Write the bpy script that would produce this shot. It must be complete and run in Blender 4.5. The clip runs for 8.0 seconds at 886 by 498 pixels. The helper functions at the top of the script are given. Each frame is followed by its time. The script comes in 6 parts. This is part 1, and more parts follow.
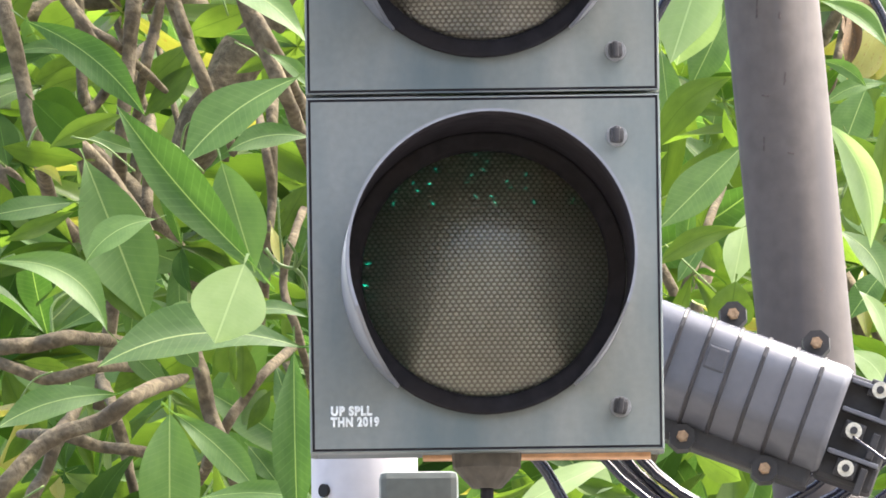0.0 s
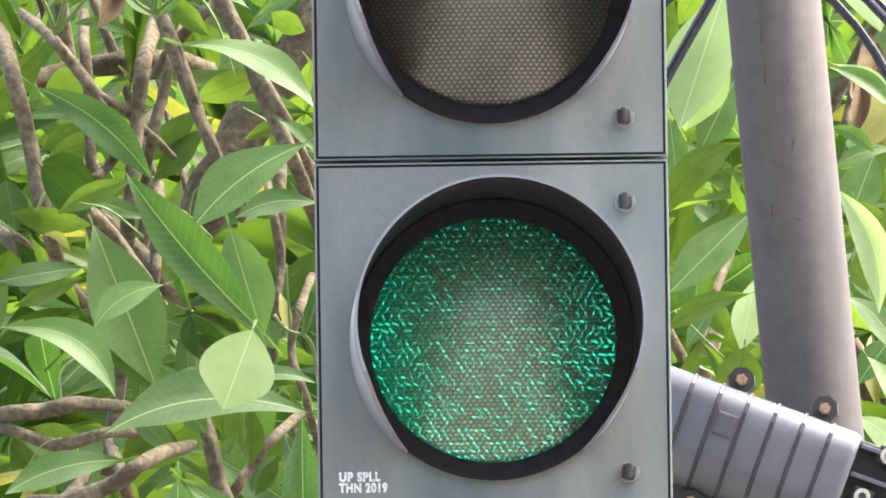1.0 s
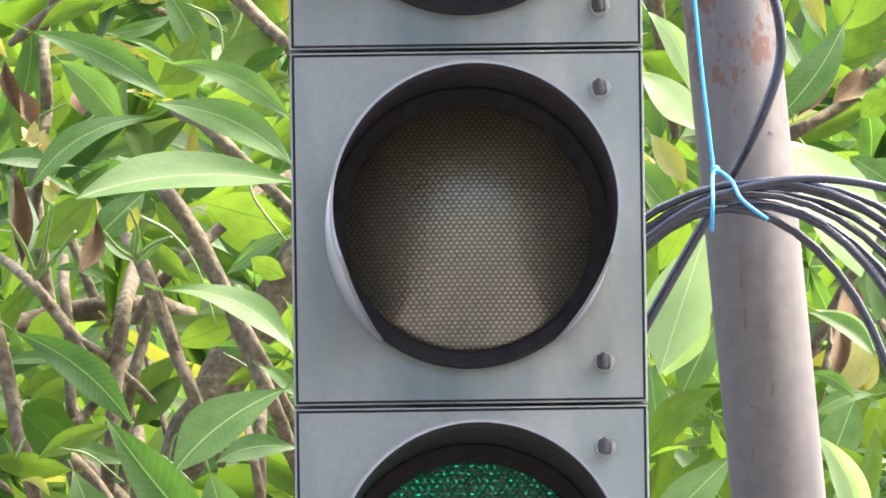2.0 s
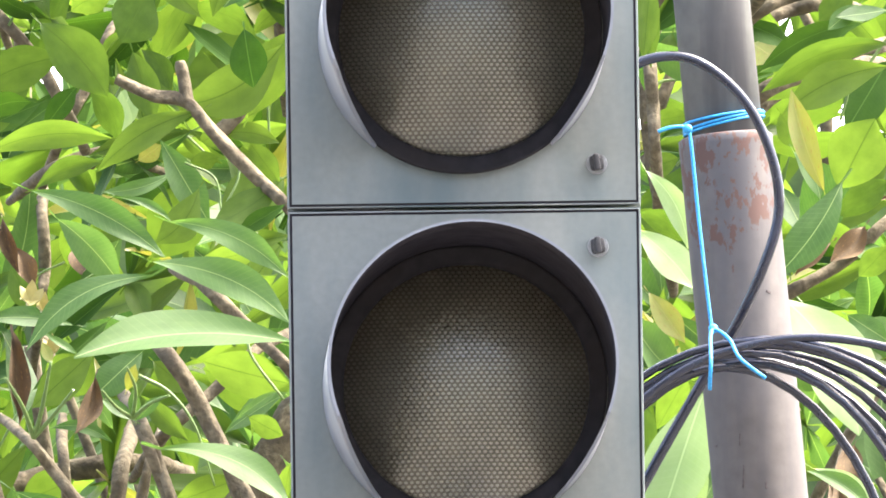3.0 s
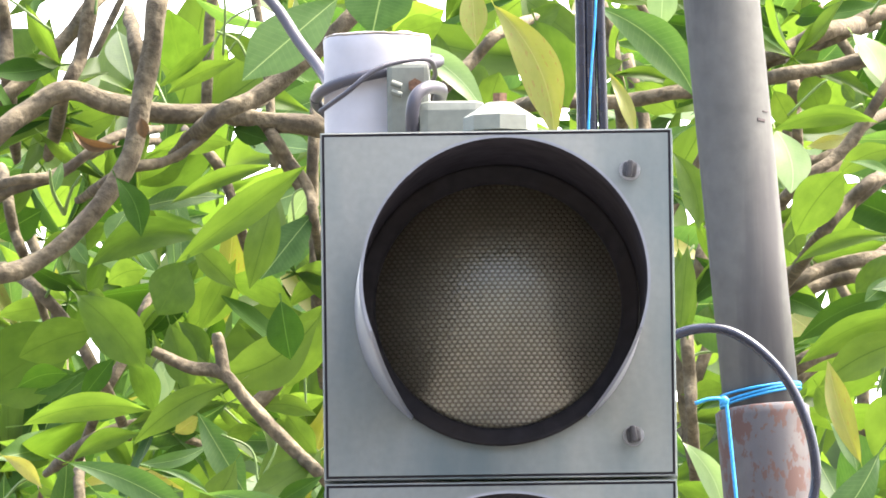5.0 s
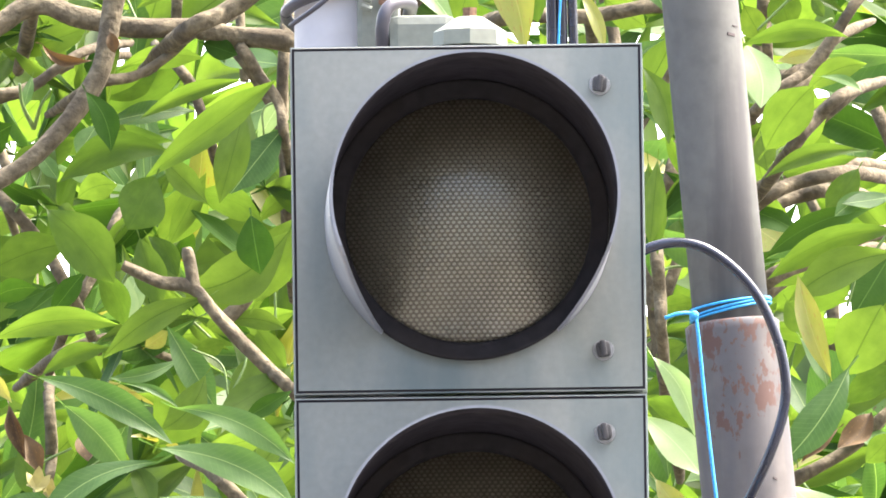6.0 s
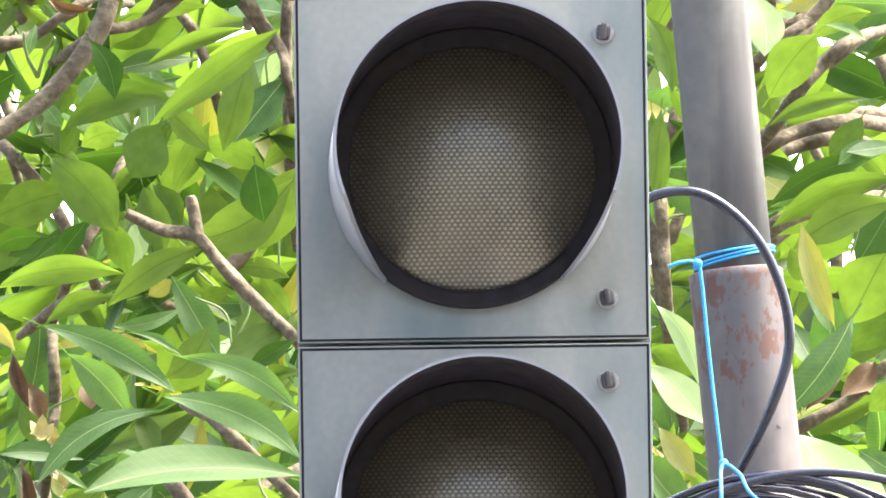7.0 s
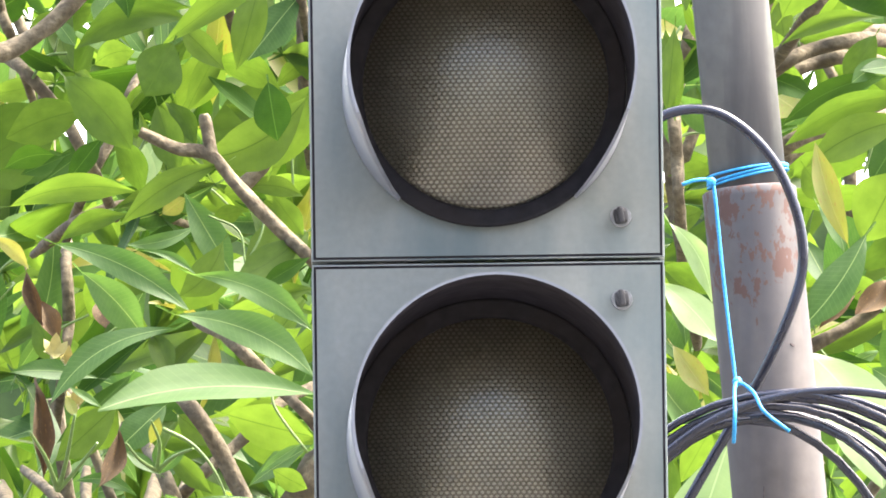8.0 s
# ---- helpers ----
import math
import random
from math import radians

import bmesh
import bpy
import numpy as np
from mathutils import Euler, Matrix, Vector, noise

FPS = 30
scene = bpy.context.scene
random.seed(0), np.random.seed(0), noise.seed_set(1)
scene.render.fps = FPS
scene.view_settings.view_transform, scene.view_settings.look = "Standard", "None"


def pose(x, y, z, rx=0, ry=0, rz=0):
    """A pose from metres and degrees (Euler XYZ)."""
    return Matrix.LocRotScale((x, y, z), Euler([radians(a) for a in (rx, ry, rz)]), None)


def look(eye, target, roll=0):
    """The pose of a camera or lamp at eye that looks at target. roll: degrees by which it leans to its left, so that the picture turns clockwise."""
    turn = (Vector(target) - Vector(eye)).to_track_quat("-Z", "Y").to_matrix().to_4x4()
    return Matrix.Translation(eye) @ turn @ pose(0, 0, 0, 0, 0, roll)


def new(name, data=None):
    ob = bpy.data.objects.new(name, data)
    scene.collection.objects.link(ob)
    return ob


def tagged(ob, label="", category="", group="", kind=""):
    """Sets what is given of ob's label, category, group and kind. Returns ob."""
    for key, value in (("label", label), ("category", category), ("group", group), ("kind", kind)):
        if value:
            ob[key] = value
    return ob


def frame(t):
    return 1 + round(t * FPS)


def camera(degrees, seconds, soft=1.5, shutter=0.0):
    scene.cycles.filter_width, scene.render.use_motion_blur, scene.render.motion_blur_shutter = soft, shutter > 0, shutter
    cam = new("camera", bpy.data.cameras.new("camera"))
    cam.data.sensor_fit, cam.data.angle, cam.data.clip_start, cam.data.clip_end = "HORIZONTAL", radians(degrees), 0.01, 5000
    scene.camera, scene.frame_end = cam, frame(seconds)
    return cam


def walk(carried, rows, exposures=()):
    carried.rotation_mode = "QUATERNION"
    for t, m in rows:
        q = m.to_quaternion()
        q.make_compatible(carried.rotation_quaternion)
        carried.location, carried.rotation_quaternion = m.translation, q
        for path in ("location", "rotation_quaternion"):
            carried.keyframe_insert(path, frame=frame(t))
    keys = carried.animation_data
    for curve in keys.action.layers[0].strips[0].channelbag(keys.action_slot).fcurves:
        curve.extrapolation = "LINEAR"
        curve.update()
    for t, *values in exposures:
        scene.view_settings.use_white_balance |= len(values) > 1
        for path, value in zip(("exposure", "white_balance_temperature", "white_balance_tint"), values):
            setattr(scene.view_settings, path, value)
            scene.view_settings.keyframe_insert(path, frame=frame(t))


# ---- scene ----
# ---- camera: a long lens on a fixed stand-point, tilted up along the signal head ----
EYE = (0.0, -20.0, 1.6)
cam = camera(2.012, 8.0, soft=1.7)
# seconds, and the place on the signal's front plane at which the lens points
AIMS = [
    (0, -0.0321, 3.3316),
    (0.5, -0.0308, 3.3288),
    (0.8, -0.0409, 3.3552),
    (0.9, -0.0401, 3.3696),
    (1.0, -0.0382, 3.3843),
    (1.1, -0.0382, 3.4004),
    (1.3, -0.0335, 3.4442),
    (1.5, -0.0279, 3.4896),
    (1.7, -0.0205, 3.5314),
    (2.8, -0.0213, 3.6776),
    (3.0, -0.0177, 3.7074),
    (3.5, -0.0169, 3.7866),
    (4.0, -0.0306, 3.8618),
    (4.2, -0.0296, 3.8903),
    (5.3, -0.0484, 3.9267),
    (5.5, -0.0453, 3.9022),
    (6.0, -0.0216, 3.857),
    (6.5, -0.0146, 3.8399),
    (7.0, -0.0249, 3.8156),
    (7.5, -0.0283, 3.7939),
    (8.0, -0.0364, 3.7501),
]
# the clip's own slow changes of exposure
EXPOSURES = [(0.0, 2.7), (1.5, 2.76), (3.0, 3.0), (4.0, 2.94), (5.5, 2.7), (6.0, 2.85), (8.0, 2.94)]
walk(cam, [(t, look(EYE, (x, 0.0, z), -0.56)) for t, x, z in AIMS], EXPOSURES)

# ---- light: hazy tropical daylight ----
world = bpy.data.worlds.new("sky")
scene.world = world
world.use_nodes = True
sky = world.node_tree.nodes.new("ShaderNodeTexSky")
sky.sky_type, sky.sun_disc = "NISHITA", False
SUN_UP, SUN_TURN = 60.0, 76.0
sky.sun_elevation, sky.sun_rotation = radians(SUN_UP), radians(SUN_TURN)
sky.dust_density, sky.air_density, sky.ozone_density = 8.0, 1.0, 0.6
ground_light = world.node_tree.nodes["Background"]
ground_light.inputs["Strength"].default_value = 0.15
world.node_tree.links.new(sky.outputs[0], ground_light.inputs["Color"])
sun = new("sun", bpy.data.lights.new("sun", "SUN"))
sun.data.energy, sun.data.angle, sun.data.color = 1.75, radians(14), (1.0, 0.95, 0.9)
to_sun = Vector((math.sin(radians(SUN_TURN)) * math.cos(radians(SUN_UP)), math.cos(radians(SUN_TURN)) * math.cos(radians(SUN_UP)), math.sin(radians(SUN_UP))))
sun.matrix_world = look(to_sun * 50, (0, 0, 0))


# ---- materials ----
def material(name, colour, rough=0.5, metal=0.0, grain=0.15, size=40.0, bump=0.15, depth=0.001, stains=0.0, stain_colour=(0.05, 0.05, 0.045), stain_size=6.0, stretch=(1, 1, 1), spec=0.5, edge=(0.48, 0.62)):
    """A painted or worn surface: fine grain, broad stains and a little relief, in object space."""
    m = bpy.data.materials.new(name)
    m.use_nodes = True
    nt = m.node_tree
    b = nt.nodes["Principled BSDF"]
    b.inputs["Roughness"].default_value, b.inputs["Metallic"].default_value = rough, metal
    b.inputs["Specular IOR Level"].default_value = spec
    tc, mp = nt.nodes.new("ShaderNodeTexCoord"), nt.nodes.new("ShaderNodeMapping")
    mp.inputs["Scale"].default_value = stretch
    nt.links.new(tc.outputs["Object"], mp.inputs["Vector"])
    fine, broad = nt.nodes.new("ShaderNodeTexNoise"), nt.nodes.new("ShaderNodeTexNoise")
    fine.inputs["Scale"].default_value, fine.inputs["Detail"].default_value = size, 5
    broad.inputs["Scale"].default_value, broad.inputs["Detail"].default_value = stain_size, 6
    nt.links.new(tc.outputs["Object"], fine.inputs["Vector"])
    nt.links.new(mp.outputs[0], broad.inputs["Vector"])
    ramp = nt.nodes.new("ShaderNodeValToRGB")
    ramp.color_ramp.elements[0].position, ramp.color_ramp.elements[1].position = 0.3, 0.7
    ramp.color_ramp.elements[0].color = (*[c * (1 - grain) for c in colour], 1)
    ramp.color_ramp.elements[1].color = (*[min(1, c * (1 + grain)) for c in colour], 1)
    nt.links.new(fine.outputs["Fac"], ramp.inputs["Fac"])
    mask = nt.nodes.new("ShaderNodeMapRange")
    mask.inputs["From Min"].default_value, mask.inputs["From Max"].default_value = edge
    mask.inputs["To Max"].default_value = stains
    nt.links.new(broad.outputs["Fac"], mask.inputs["Value"])
    mix = nt.nodes.new("ShaderNodeMix")
    mix.data_type = "RGBA"
    mix.inputs["B"].default_value = (*stain_colour, 1)
    nt.links.new(mask.outputs[0], mix.inputs["Factor"])
    nt.links.new(ramp.outputs["Color"], mix.inputs["A"])
    nt.links.new(mix.outputs["Result"], b.inputs["Base Color"])
    bp = nt.nodes.new("ShaderNodeBump")
    bp.inputs["Strength"].default_value, bp.inputs["Distance"].default_value = bump, depth
    nt.links.new(fine.outputs["Fac"], bp.inputs["Height"])
    nt.links.new(bp.outputs[0], b.inputs["Normal"])
    return m


def leaf_material(name, dark, light, vein, glow, thin=0.4, rough=0.38, spec=0.6, spots=0.0, spot_colour=(0.2, 0.12, 0.04)):
    """A leaf: each one its own green, pale midrib and side veins, light coming through the blade."""
    m = bpy.data.materials.new(name)
    m.use_nodes = True
    nt = m.node_tree
    n, l = nt.nodes.new, nt.links.new
    b = nt.nodes["Principled BSDF"]
    b.inputs["Roughness"].default_value = rough
    b.inputs["Specular IOR Level"].default_value = spec
    info, geo, uv, sep = n("ShaderNodeObjectInfo"), n("ShaderNodeNewGeometry"), n("ShaderNodeUVMap"), n("ShaderNodeSeparateXYZ")
    l(uv.outputs[0], sep.inputs[0])

    def calc(op, a, c):
        q = n("ShaderNodeMath")
        q.operation = op
        for i, v in enumerate((a, c)):
            if isinstance(v, (int, float)):
                q.inputs[i].default_value = v
            else:
                l(v, q.inputs[i])
        return q.outputs[0]
    off = calc("ABSOLUTE", calc("SUBTRACT", sep.outputs[1], 0.5), 0)
    rib = calc("LESS_THAN", off, 0.013)
    wave = calc("SINE", calc("MULTIPLY", calc("SUBTRACT", sep.outputs[0], calc("MULTIPLY", off, 0.22)), 130.0), 0)
    side = calc("GREATER_THAN", wave, 0.9)
    lines = calc("MAXIMUM", rib, calc("MULTIPLY", side, 0.09))
    rand = calc("FRACT", calc("ADD", info.outputs["Random"], geo.outputs["Random Per Island"]), 0)
    tone = n("ShaderNodeMix")
    tone.data_type = "RGBA"
    tone.inputs["A"].default_value, tone.inputs["B"].default_value = (*dark, 1), (*light, 1)
    noise_a = n("ShaderNodeTexNoise")
    l(uv.outputs[0], noise_a.inputs["Vector"])
    noise_a.inputs["Scale"].default_value, noise_a.inputs["Detail"].default_value = 5.0, 6
    l(calc("ADD", calc("MULTIPLY", rand, 0.75), calc("MULTIPLY", calc("SUBTRACT", noise_a.outputs["Fac"], 0.4), 0.9)), tone.inputs["Factor"])
    spotted = n("ShaderNodeMix")
    spotted.data_type = "RGBA"
    spotted.inputs["B"].default_value = (*spot_colour, 1)
    noise_b = n("ShaderNodeTexNoise")
    noise_b.inputs["Scale"].default_value, noise_b.inputs["Detail"].default_value = 14.0, 8
    l(uv.outputs[0], noise_b.inputs["Vector"])
    l(calc("MULTIPLY", calc("GREATER_THAN", noise_b.outputs["Fac"], 0.62), spots), spotted.inputs["Factor"])
    l(tone.outputs["Result"], spotted.inputs["A"])
    veined = n("ShaderNodeMix")
    veined.data_type = "RGBA"
    veined.inputs["B"].default_value = (*vein, 1)
    l(lines, veined.inputs["Factor"])
    l(spotted.outputs["Result"], veined.inputs["A"])
    l(veined.outputs["Result"], b.inputs["Base Color"])
    bp = n("ShaderNodeBump")
    bp.inputs["Strength"].default_value, bp.inputs["Distance"].default_value = 0.3, 0.0015
    l(calc("SUBTRACT", calc("MULTIPLY", noise_b.outputs["Fac"], 0.5), calc("MULTIPLY", lines, 0.6)), bp.inputs["Height"])
    l(bp.outputs[0], b.inputs["Normal"])
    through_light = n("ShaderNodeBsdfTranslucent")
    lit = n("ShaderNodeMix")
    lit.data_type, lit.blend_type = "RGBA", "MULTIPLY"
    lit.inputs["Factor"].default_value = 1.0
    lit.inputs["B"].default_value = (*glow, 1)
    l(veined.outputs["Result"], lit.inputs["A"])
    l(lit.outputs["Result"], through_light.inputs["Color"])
    ms = n("ShaderNodeMixShader")
    ms.inputs[0].default_value = thin
    l(b.outputs[0], ms.inputs[1])
    l(through_light.outputs[0], ms.inputs[2])
    l(ms.outputs[0], nt.nodes["Material Output"].inputs["Surface"])
    return m


def lens_material(name, colour, clear, ior, rough, metal=0.0):
    """Tinted, dusty signal lens over a bright reflector: part of the light passes straight through, part is mirrored."""
    m = bpy.data.materials.new(name)
    m.use_nodes = True
    nt = m.node_tree
    b = nt.nodes["Principled BSDF"]
    b.inputs["Roughness"].default_value, b.inputs["IOR"].default_value = rough, ior
    b.inputs["Specular IOR Level"].default_value, b.inputs["Metallic"].default_value = 0.6, metal
    tc, dust, ramp = nt.nodes.new("ShaderNodeTexCoord"), nt.nodes.new("ShaderNodeTexNoise"), nt.nodes.new("ShaderNodeValToRGB")
    dust.inputs["Scale"].default_value, dust.inputs["Detail"].default_value = 18.0, 6
    ramp.color_ramp.elements[0].color = (*[c * 0.7 for c in colour], 1)
    ramp.color_ramp.elements[1].color = (*[c * 1.35 for c in colour], 1)
    nt.links.new(tc.outputs["Object"], dust.inputs["Vector"])
    nt.links.new(dust.outputs["Fac"], ramp.inputs["Fac"])
    nt.links.new(ramp.outputs["Color"], b.inputs["Base Color"])
    soft, body = nt.nodes.new("ShaderNodeBsdfTranslucent"), nt.nodes.new("ShaderNodeMixShader")
    soft.inputs["Color"].default_value, body.inputs[0].default_value = (0.5, 0.5, 0.45, 1), 0.05
    nt.links.new(b.outputs[0], body.inputs[1])
    nt.links.new(soft.outputs[0], body.inputs[2])
    tr, ms = nt.nodes.new("ShaderNodeBsdfTransparent"), nt.nodes.new("ShaderNodeMixShader")
    ms.inputs[0].default_value = clear
    nt.links.new(body.outputs[0], ms.inputs[1])
    nt.links.new(tr.outputs[0], ms.inputs[2])
    nt.links.new(ms.outputs[0], nt.nodes["Material Output"].inputs["Surface"])
    return m


def clear_material(name):
    """Clear polycarbonate, a little dulled: all passes but for the surface's own gloss."""
    m = bpy.data.materials.new(name)
    m.use_nodes = True
    nt = m.node_tree
    tr, gl, fr, ms = (nt.nodes.new(k) for k in ("ShaderNodeBsdfTransparent", "ShaderNodeBsdfGlossy", "ShaderNodeFresnel", "ShaderNodeMixShader"))
    gl.inputs["Roughness"].default_value, fr.inputs["IOR"].default_value = 0.22, 1.46
    nt.links.new(fr.outputs[0], ms.inputs[0])
    nt.links.new(tr.outputs[0], ms.inputs[1])
    nt.links.new(gl.outputs[0], ms.inputs[2])
    nt.links.new(ms.outputs[0], nt.nodes["Material Output"].inputs["Surface"])
    return m


def led_material(name, colour, strength):
    """Lit green diodes: a bright point each over an even glow, turned down with height to imitate a falling-off beam.
    """
    m = bpy.data.materials.new(name)
    m.use_nodes = True
    nt = m.node_tree
    b = nt.nodes["Principled BSDF"]
    b.inputs["Base Color"].default_value = (0.02, 0.08, 0.05, 1)
    b.inputs["Emission Color"].default_value = (*colour, 1)
    tc, far, core, even = nt.nodes.new("ShaderNodeTexCoord"), nt.nodes.new("ShaderNodeVectorMath"), nt.nodes.new("ShaderNodeMapRange"), nt.nodes.new("ShaderNodeMapRange")
    far.operation = "LENGTH"
    nt.links.new(tc.outputs["Object"], far.inputs[0])
    info, sep, both = (nt.nodes.new(k) for k in ("ShaderNodeObjectInfo", "ShaderNodeSeparateXYZ", "ShaderNodeMath"))
    nt.links.new(info.outputs["Location"], sep.inputs[0])
    nt.links.new(far.outputs["Value"], core.inputs["Value"])
    nt.links.new(sep.outputs[2], even.inputs["Value"])
    for node, lo, hi, a, c in ((core, 0.0009, 0.0021, 1.3, 0.0), (even, 3.28, 3.375, 1.3, 0.03)):
        for key, value in (("From Min", lo), ("From Max", hi), ("To Min", a * strength), ("To Max", c * strength)):
            node.inputs[key].default_value = value
    both.operation = "ADD"
    nt.links.new(core.outputs[0], both.inputs[0])
    nt.links.new(even.outputs[0], both.inputs[1])
    nt.links.new(both.outputs[0], b.inputs["Emission Strength"])
    return m


def flaking_material():
    """Streaky grey pole paint, darker towards the bottom, that flakes to red primer below the joint."""
    m = material("flaking_pole", (0.13, 0.118, 0.112), 0.72, spec=0.25, grain=0.14, size=60, bump=0.3, stains=0.9, stain_colour=(0.085, 0.083, 0.09), stain_size=18, stretch=(1.8, 1.8, 0.12), edge=(0.42, 0.66))
    nt = m.node_tree
    n, l = nt.nodes.new, nt.links.new
    b = nt.nodes["Principled BSDF"]
    paint = b.inputs["Base Color"].links[0].from_socket
    tc, sep, chips, high, low_fade = n("ShaderNodeTexCoord"), n("ShaderNodeSeparateXYZ"), n("ShaderNodeTexNoise"), n("ShaderNodeMapRange"), n("ShaderNodeMapRange")
    l(tc.outputs["Object"], sep.inputs[0])
    mp = n("ShaderNodeMapping")
    mp.inputs["Scale"].default_value = (1, 1, 0.6)
    l(tc.outputs["Object"], mp.inputs["Vector"])
    l(mp.outputs[0], chips.inputs["Vector"])
    chips.inputs["Scale"].default_value, chips.inputs["Detail"].default_value, chips.inputs["Roughness"].default_value = 62.0, 8.0, 0.66
    for node, lo, hi, a, c in ((high, 3.70, 3.79, -0.2, 0.0), (low_fade, 3.25, 3.72, 0.5, 0.95)):
        l(sep.outputs[2], node.inputs["Value"])
        for key, value in (("From Min", lo), ("From Max", hi), ("To Min", a), ("To Max", c)):
            node.inputs[key].default_value = value
    add, cut = n("ShaderNodeMath"), n("ShaderNodeMapRange")
    l(chips.outputs["Fac"], add.inputs[0])
    l(high.outputs[0], add.inputs[1])
    l(add.outputs[0], cut.inputs["Value"])
    cut.inputs["From Min"].default_value, cut.inputs["From Max"].default_value = 0.53, 0.543
    low_mix, flake = n("ShaderNodeMix"), n("ShaderNodeMix")
    for node in (low_mix, flake):
        node.data_type = "RGBA"
    low_mix.inputs["A"].default_value, flake.inputs["B"].default_value = (0.045, 0.04, 0.04, 1), (0.1, 0.06, 0.051, 1)
    l(low_fade.outputs[0], low_mix.inputs["Factor"])
    l(paint, low_mix.inputs["B"])
    l(cut.outputs[0], flake.inputs["Factor"])
    l(low_mix.outputs["Result"], flake.inputs["A"])
    l(flake.outputs["Result"], b.inputs["Base Color"])
    return m


PAINT = material("grey_green_enamel", (0.214, 0.224, 0.203), 0.42, grain=0.06, size=160, bump=0.05, stains=0.75, stain_colour=(0.08, 0.118, 0.125), stain_size=9, stretch=(1.1, 1, 0.3), edge=(0.45, 0.66))
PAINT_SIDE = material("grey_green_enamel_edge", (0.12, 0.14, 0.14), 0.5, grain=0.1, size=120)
BLACK = material("matt_black", (0.036, 0.033, 0.039), 0.75, grain=0.3, size=60, stains=0.3, stain_colour=(0.04, 0.035, 0.031), spec=0.04)
VISOR_OUT = material("visor_paint", (0.2, 0.21, 0.235), 0.4, grain=0.08, size=90)
GASKET = material("dark_gasket", (0.026, 0.024, 0.026), 0.7, spec=0.1, grain=0.2, size=90, stains=0.4, stain_colour=(0.028, 0.022, 0.019), stain_size=14)
KNOB = material("knob_plastic", (0.22, 0.225, 0.23), 0.5, grain=0.25, size=200)
CAVITY = material("lamp_cavity", (0.01, 0.01, 0.01), 0.9)
LENS = lens_material("smoked_lens", (0.42, 0.395, 0.31), 0.22, 1.6, 0.28, 0.6)
# Grooves darkened in colour so the pillow caps stand out like glints.
LENS_GROOVE = lens_material("darkened_lens_groove", (0.185, 0.165, 0.12), 0.1, 1.5, 0.3)
CLEAR = clear_material("clear_lens_front")
LED = led_material("green_diodes", (0.0, 1.0, 0.56), 1.0)
LETTER = material("white_stencil_paint", (0.78, 0.8, 0.78), 0.7, grain=0.25, size=300)
WHITE = material("white_pole_paint", (0.47, 0.46, 0.485), 0.55, grain=0.06, size=60, stains=0.25, stain_colour=(0.45, 0.43, 0.42), stain_size=12, stretch=(1, 1, 0.5))
BRACKET = material("pale_green_casting", (0.165, 0.178, 0.148), 0.6, grain=0.12, size=120, stains=0.3, stain_colour=(0.2, 0.2, 0.16), stain_size=20)
RUST = material("rusty_bolt", (0.16, 0.085, 0.05), 0.8, grain=0.4, size=300, bump=0.4)
BRASS = material("brass_bolt", (0.36, 0.25, 0.16), 0.45, metal=0.8, grain=0.3, size=300)
ZINC = material("zinc_bolt", (0.62, 0.6, 0.52), 0.35, metal=0.7, grain=0.2, size=300)
CABLE = material("black_cable", (0.014, 0.016, 0.03), 0.16, spec=0.7, grain=0.2, size=60)
GREYCABLE = material("grey_cable", (0.06, 0.057, 0.07), 0.4, grain=0.1, size=60)
BLUE = material("blue_cord", (0.03, 0.30, 0.62), 0.6, grain=0.25, size=500, bump=0.6)
BOX = material("grey_closure_plastic", (0.105, 0.11, 0.128), 0.26, grain=0.06, size=150, bump=0.05, stains=0.2, stain_colour=(0.09, 0.09, 0.1))
BOXDARK = material("black_closure_plastic", (0.025, 0.024, 0.026), 0.5, grain=0.2, size=150)
POLE = material("weathered_grey_pole", (0.115, 0.115, 0.108), 0.75, spec=0.2, grain=0.12, size=70, bump=0.2, stains=0.85, stain_colour=(0.075, 0.073, 0.074), stain_size=18, stretch=(1.8, 1.8, 0.16))
FLAKED = flaking_material()
SCRATCH = material("scraped_primer", (0.075, 0.06, 0.058), 0.8, grain=0.4, size=300)
BARK = material("plumeria_bark", (0.128, 0.106, 0.068), 0.9, grain=0.42, size=150, bump=1.0, depth=0.003, stains=0.6, stain_colour=(0.058, 0.046, 0.032), stain_size=46, spec=0.25)
PETAL = material("cream_petal", (0.40, 0.36, 0.15), 0.5, grain=0.1, size=200)
STALK = material("fresh_stalk", (0.1, 0.165, 0.034), 0.5, grain=0.2, size=200)
ASPHALT = material("worn_asphalt", (0.085, 0.083, 0.079), 0.9, grain=0.25, size=3, bump=0.3, stains=0.5, stain_colour=(0.06, 0.057, 0.05), stain_size=0.3)
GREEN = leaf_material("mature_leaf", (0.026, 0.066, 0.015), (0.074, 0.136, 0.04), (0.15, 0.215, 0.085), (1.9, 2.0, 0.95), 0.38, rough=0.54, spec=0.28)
# Leaves in shade: their shade is put into this darker green.
DARK = leaf_material("shaded_leaf", (0.020, 0.05, 0.010), (0.036, 0.078, 0.014), (0.05, 0.1, 0.025), (1.7, 1.8, 0.6), 0.3, rough=0.65, spec=0.06)
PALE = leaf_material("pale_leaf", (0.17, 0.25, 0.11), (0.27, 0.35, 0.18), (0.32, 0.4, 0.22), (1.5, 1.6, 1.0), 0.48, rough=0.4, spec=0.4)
# Backlit look put into the colour: yellower blade, darkened veins.
BACKLIT = leaf_material("backlit_leaf", (0.029, 0.060, 0.010), (0.068, 0.116, 0.023), (0.036, 0.068, 0.012), (2.2, 2.1, 0.95), 0.56, rough=0.48, spec=0.22)
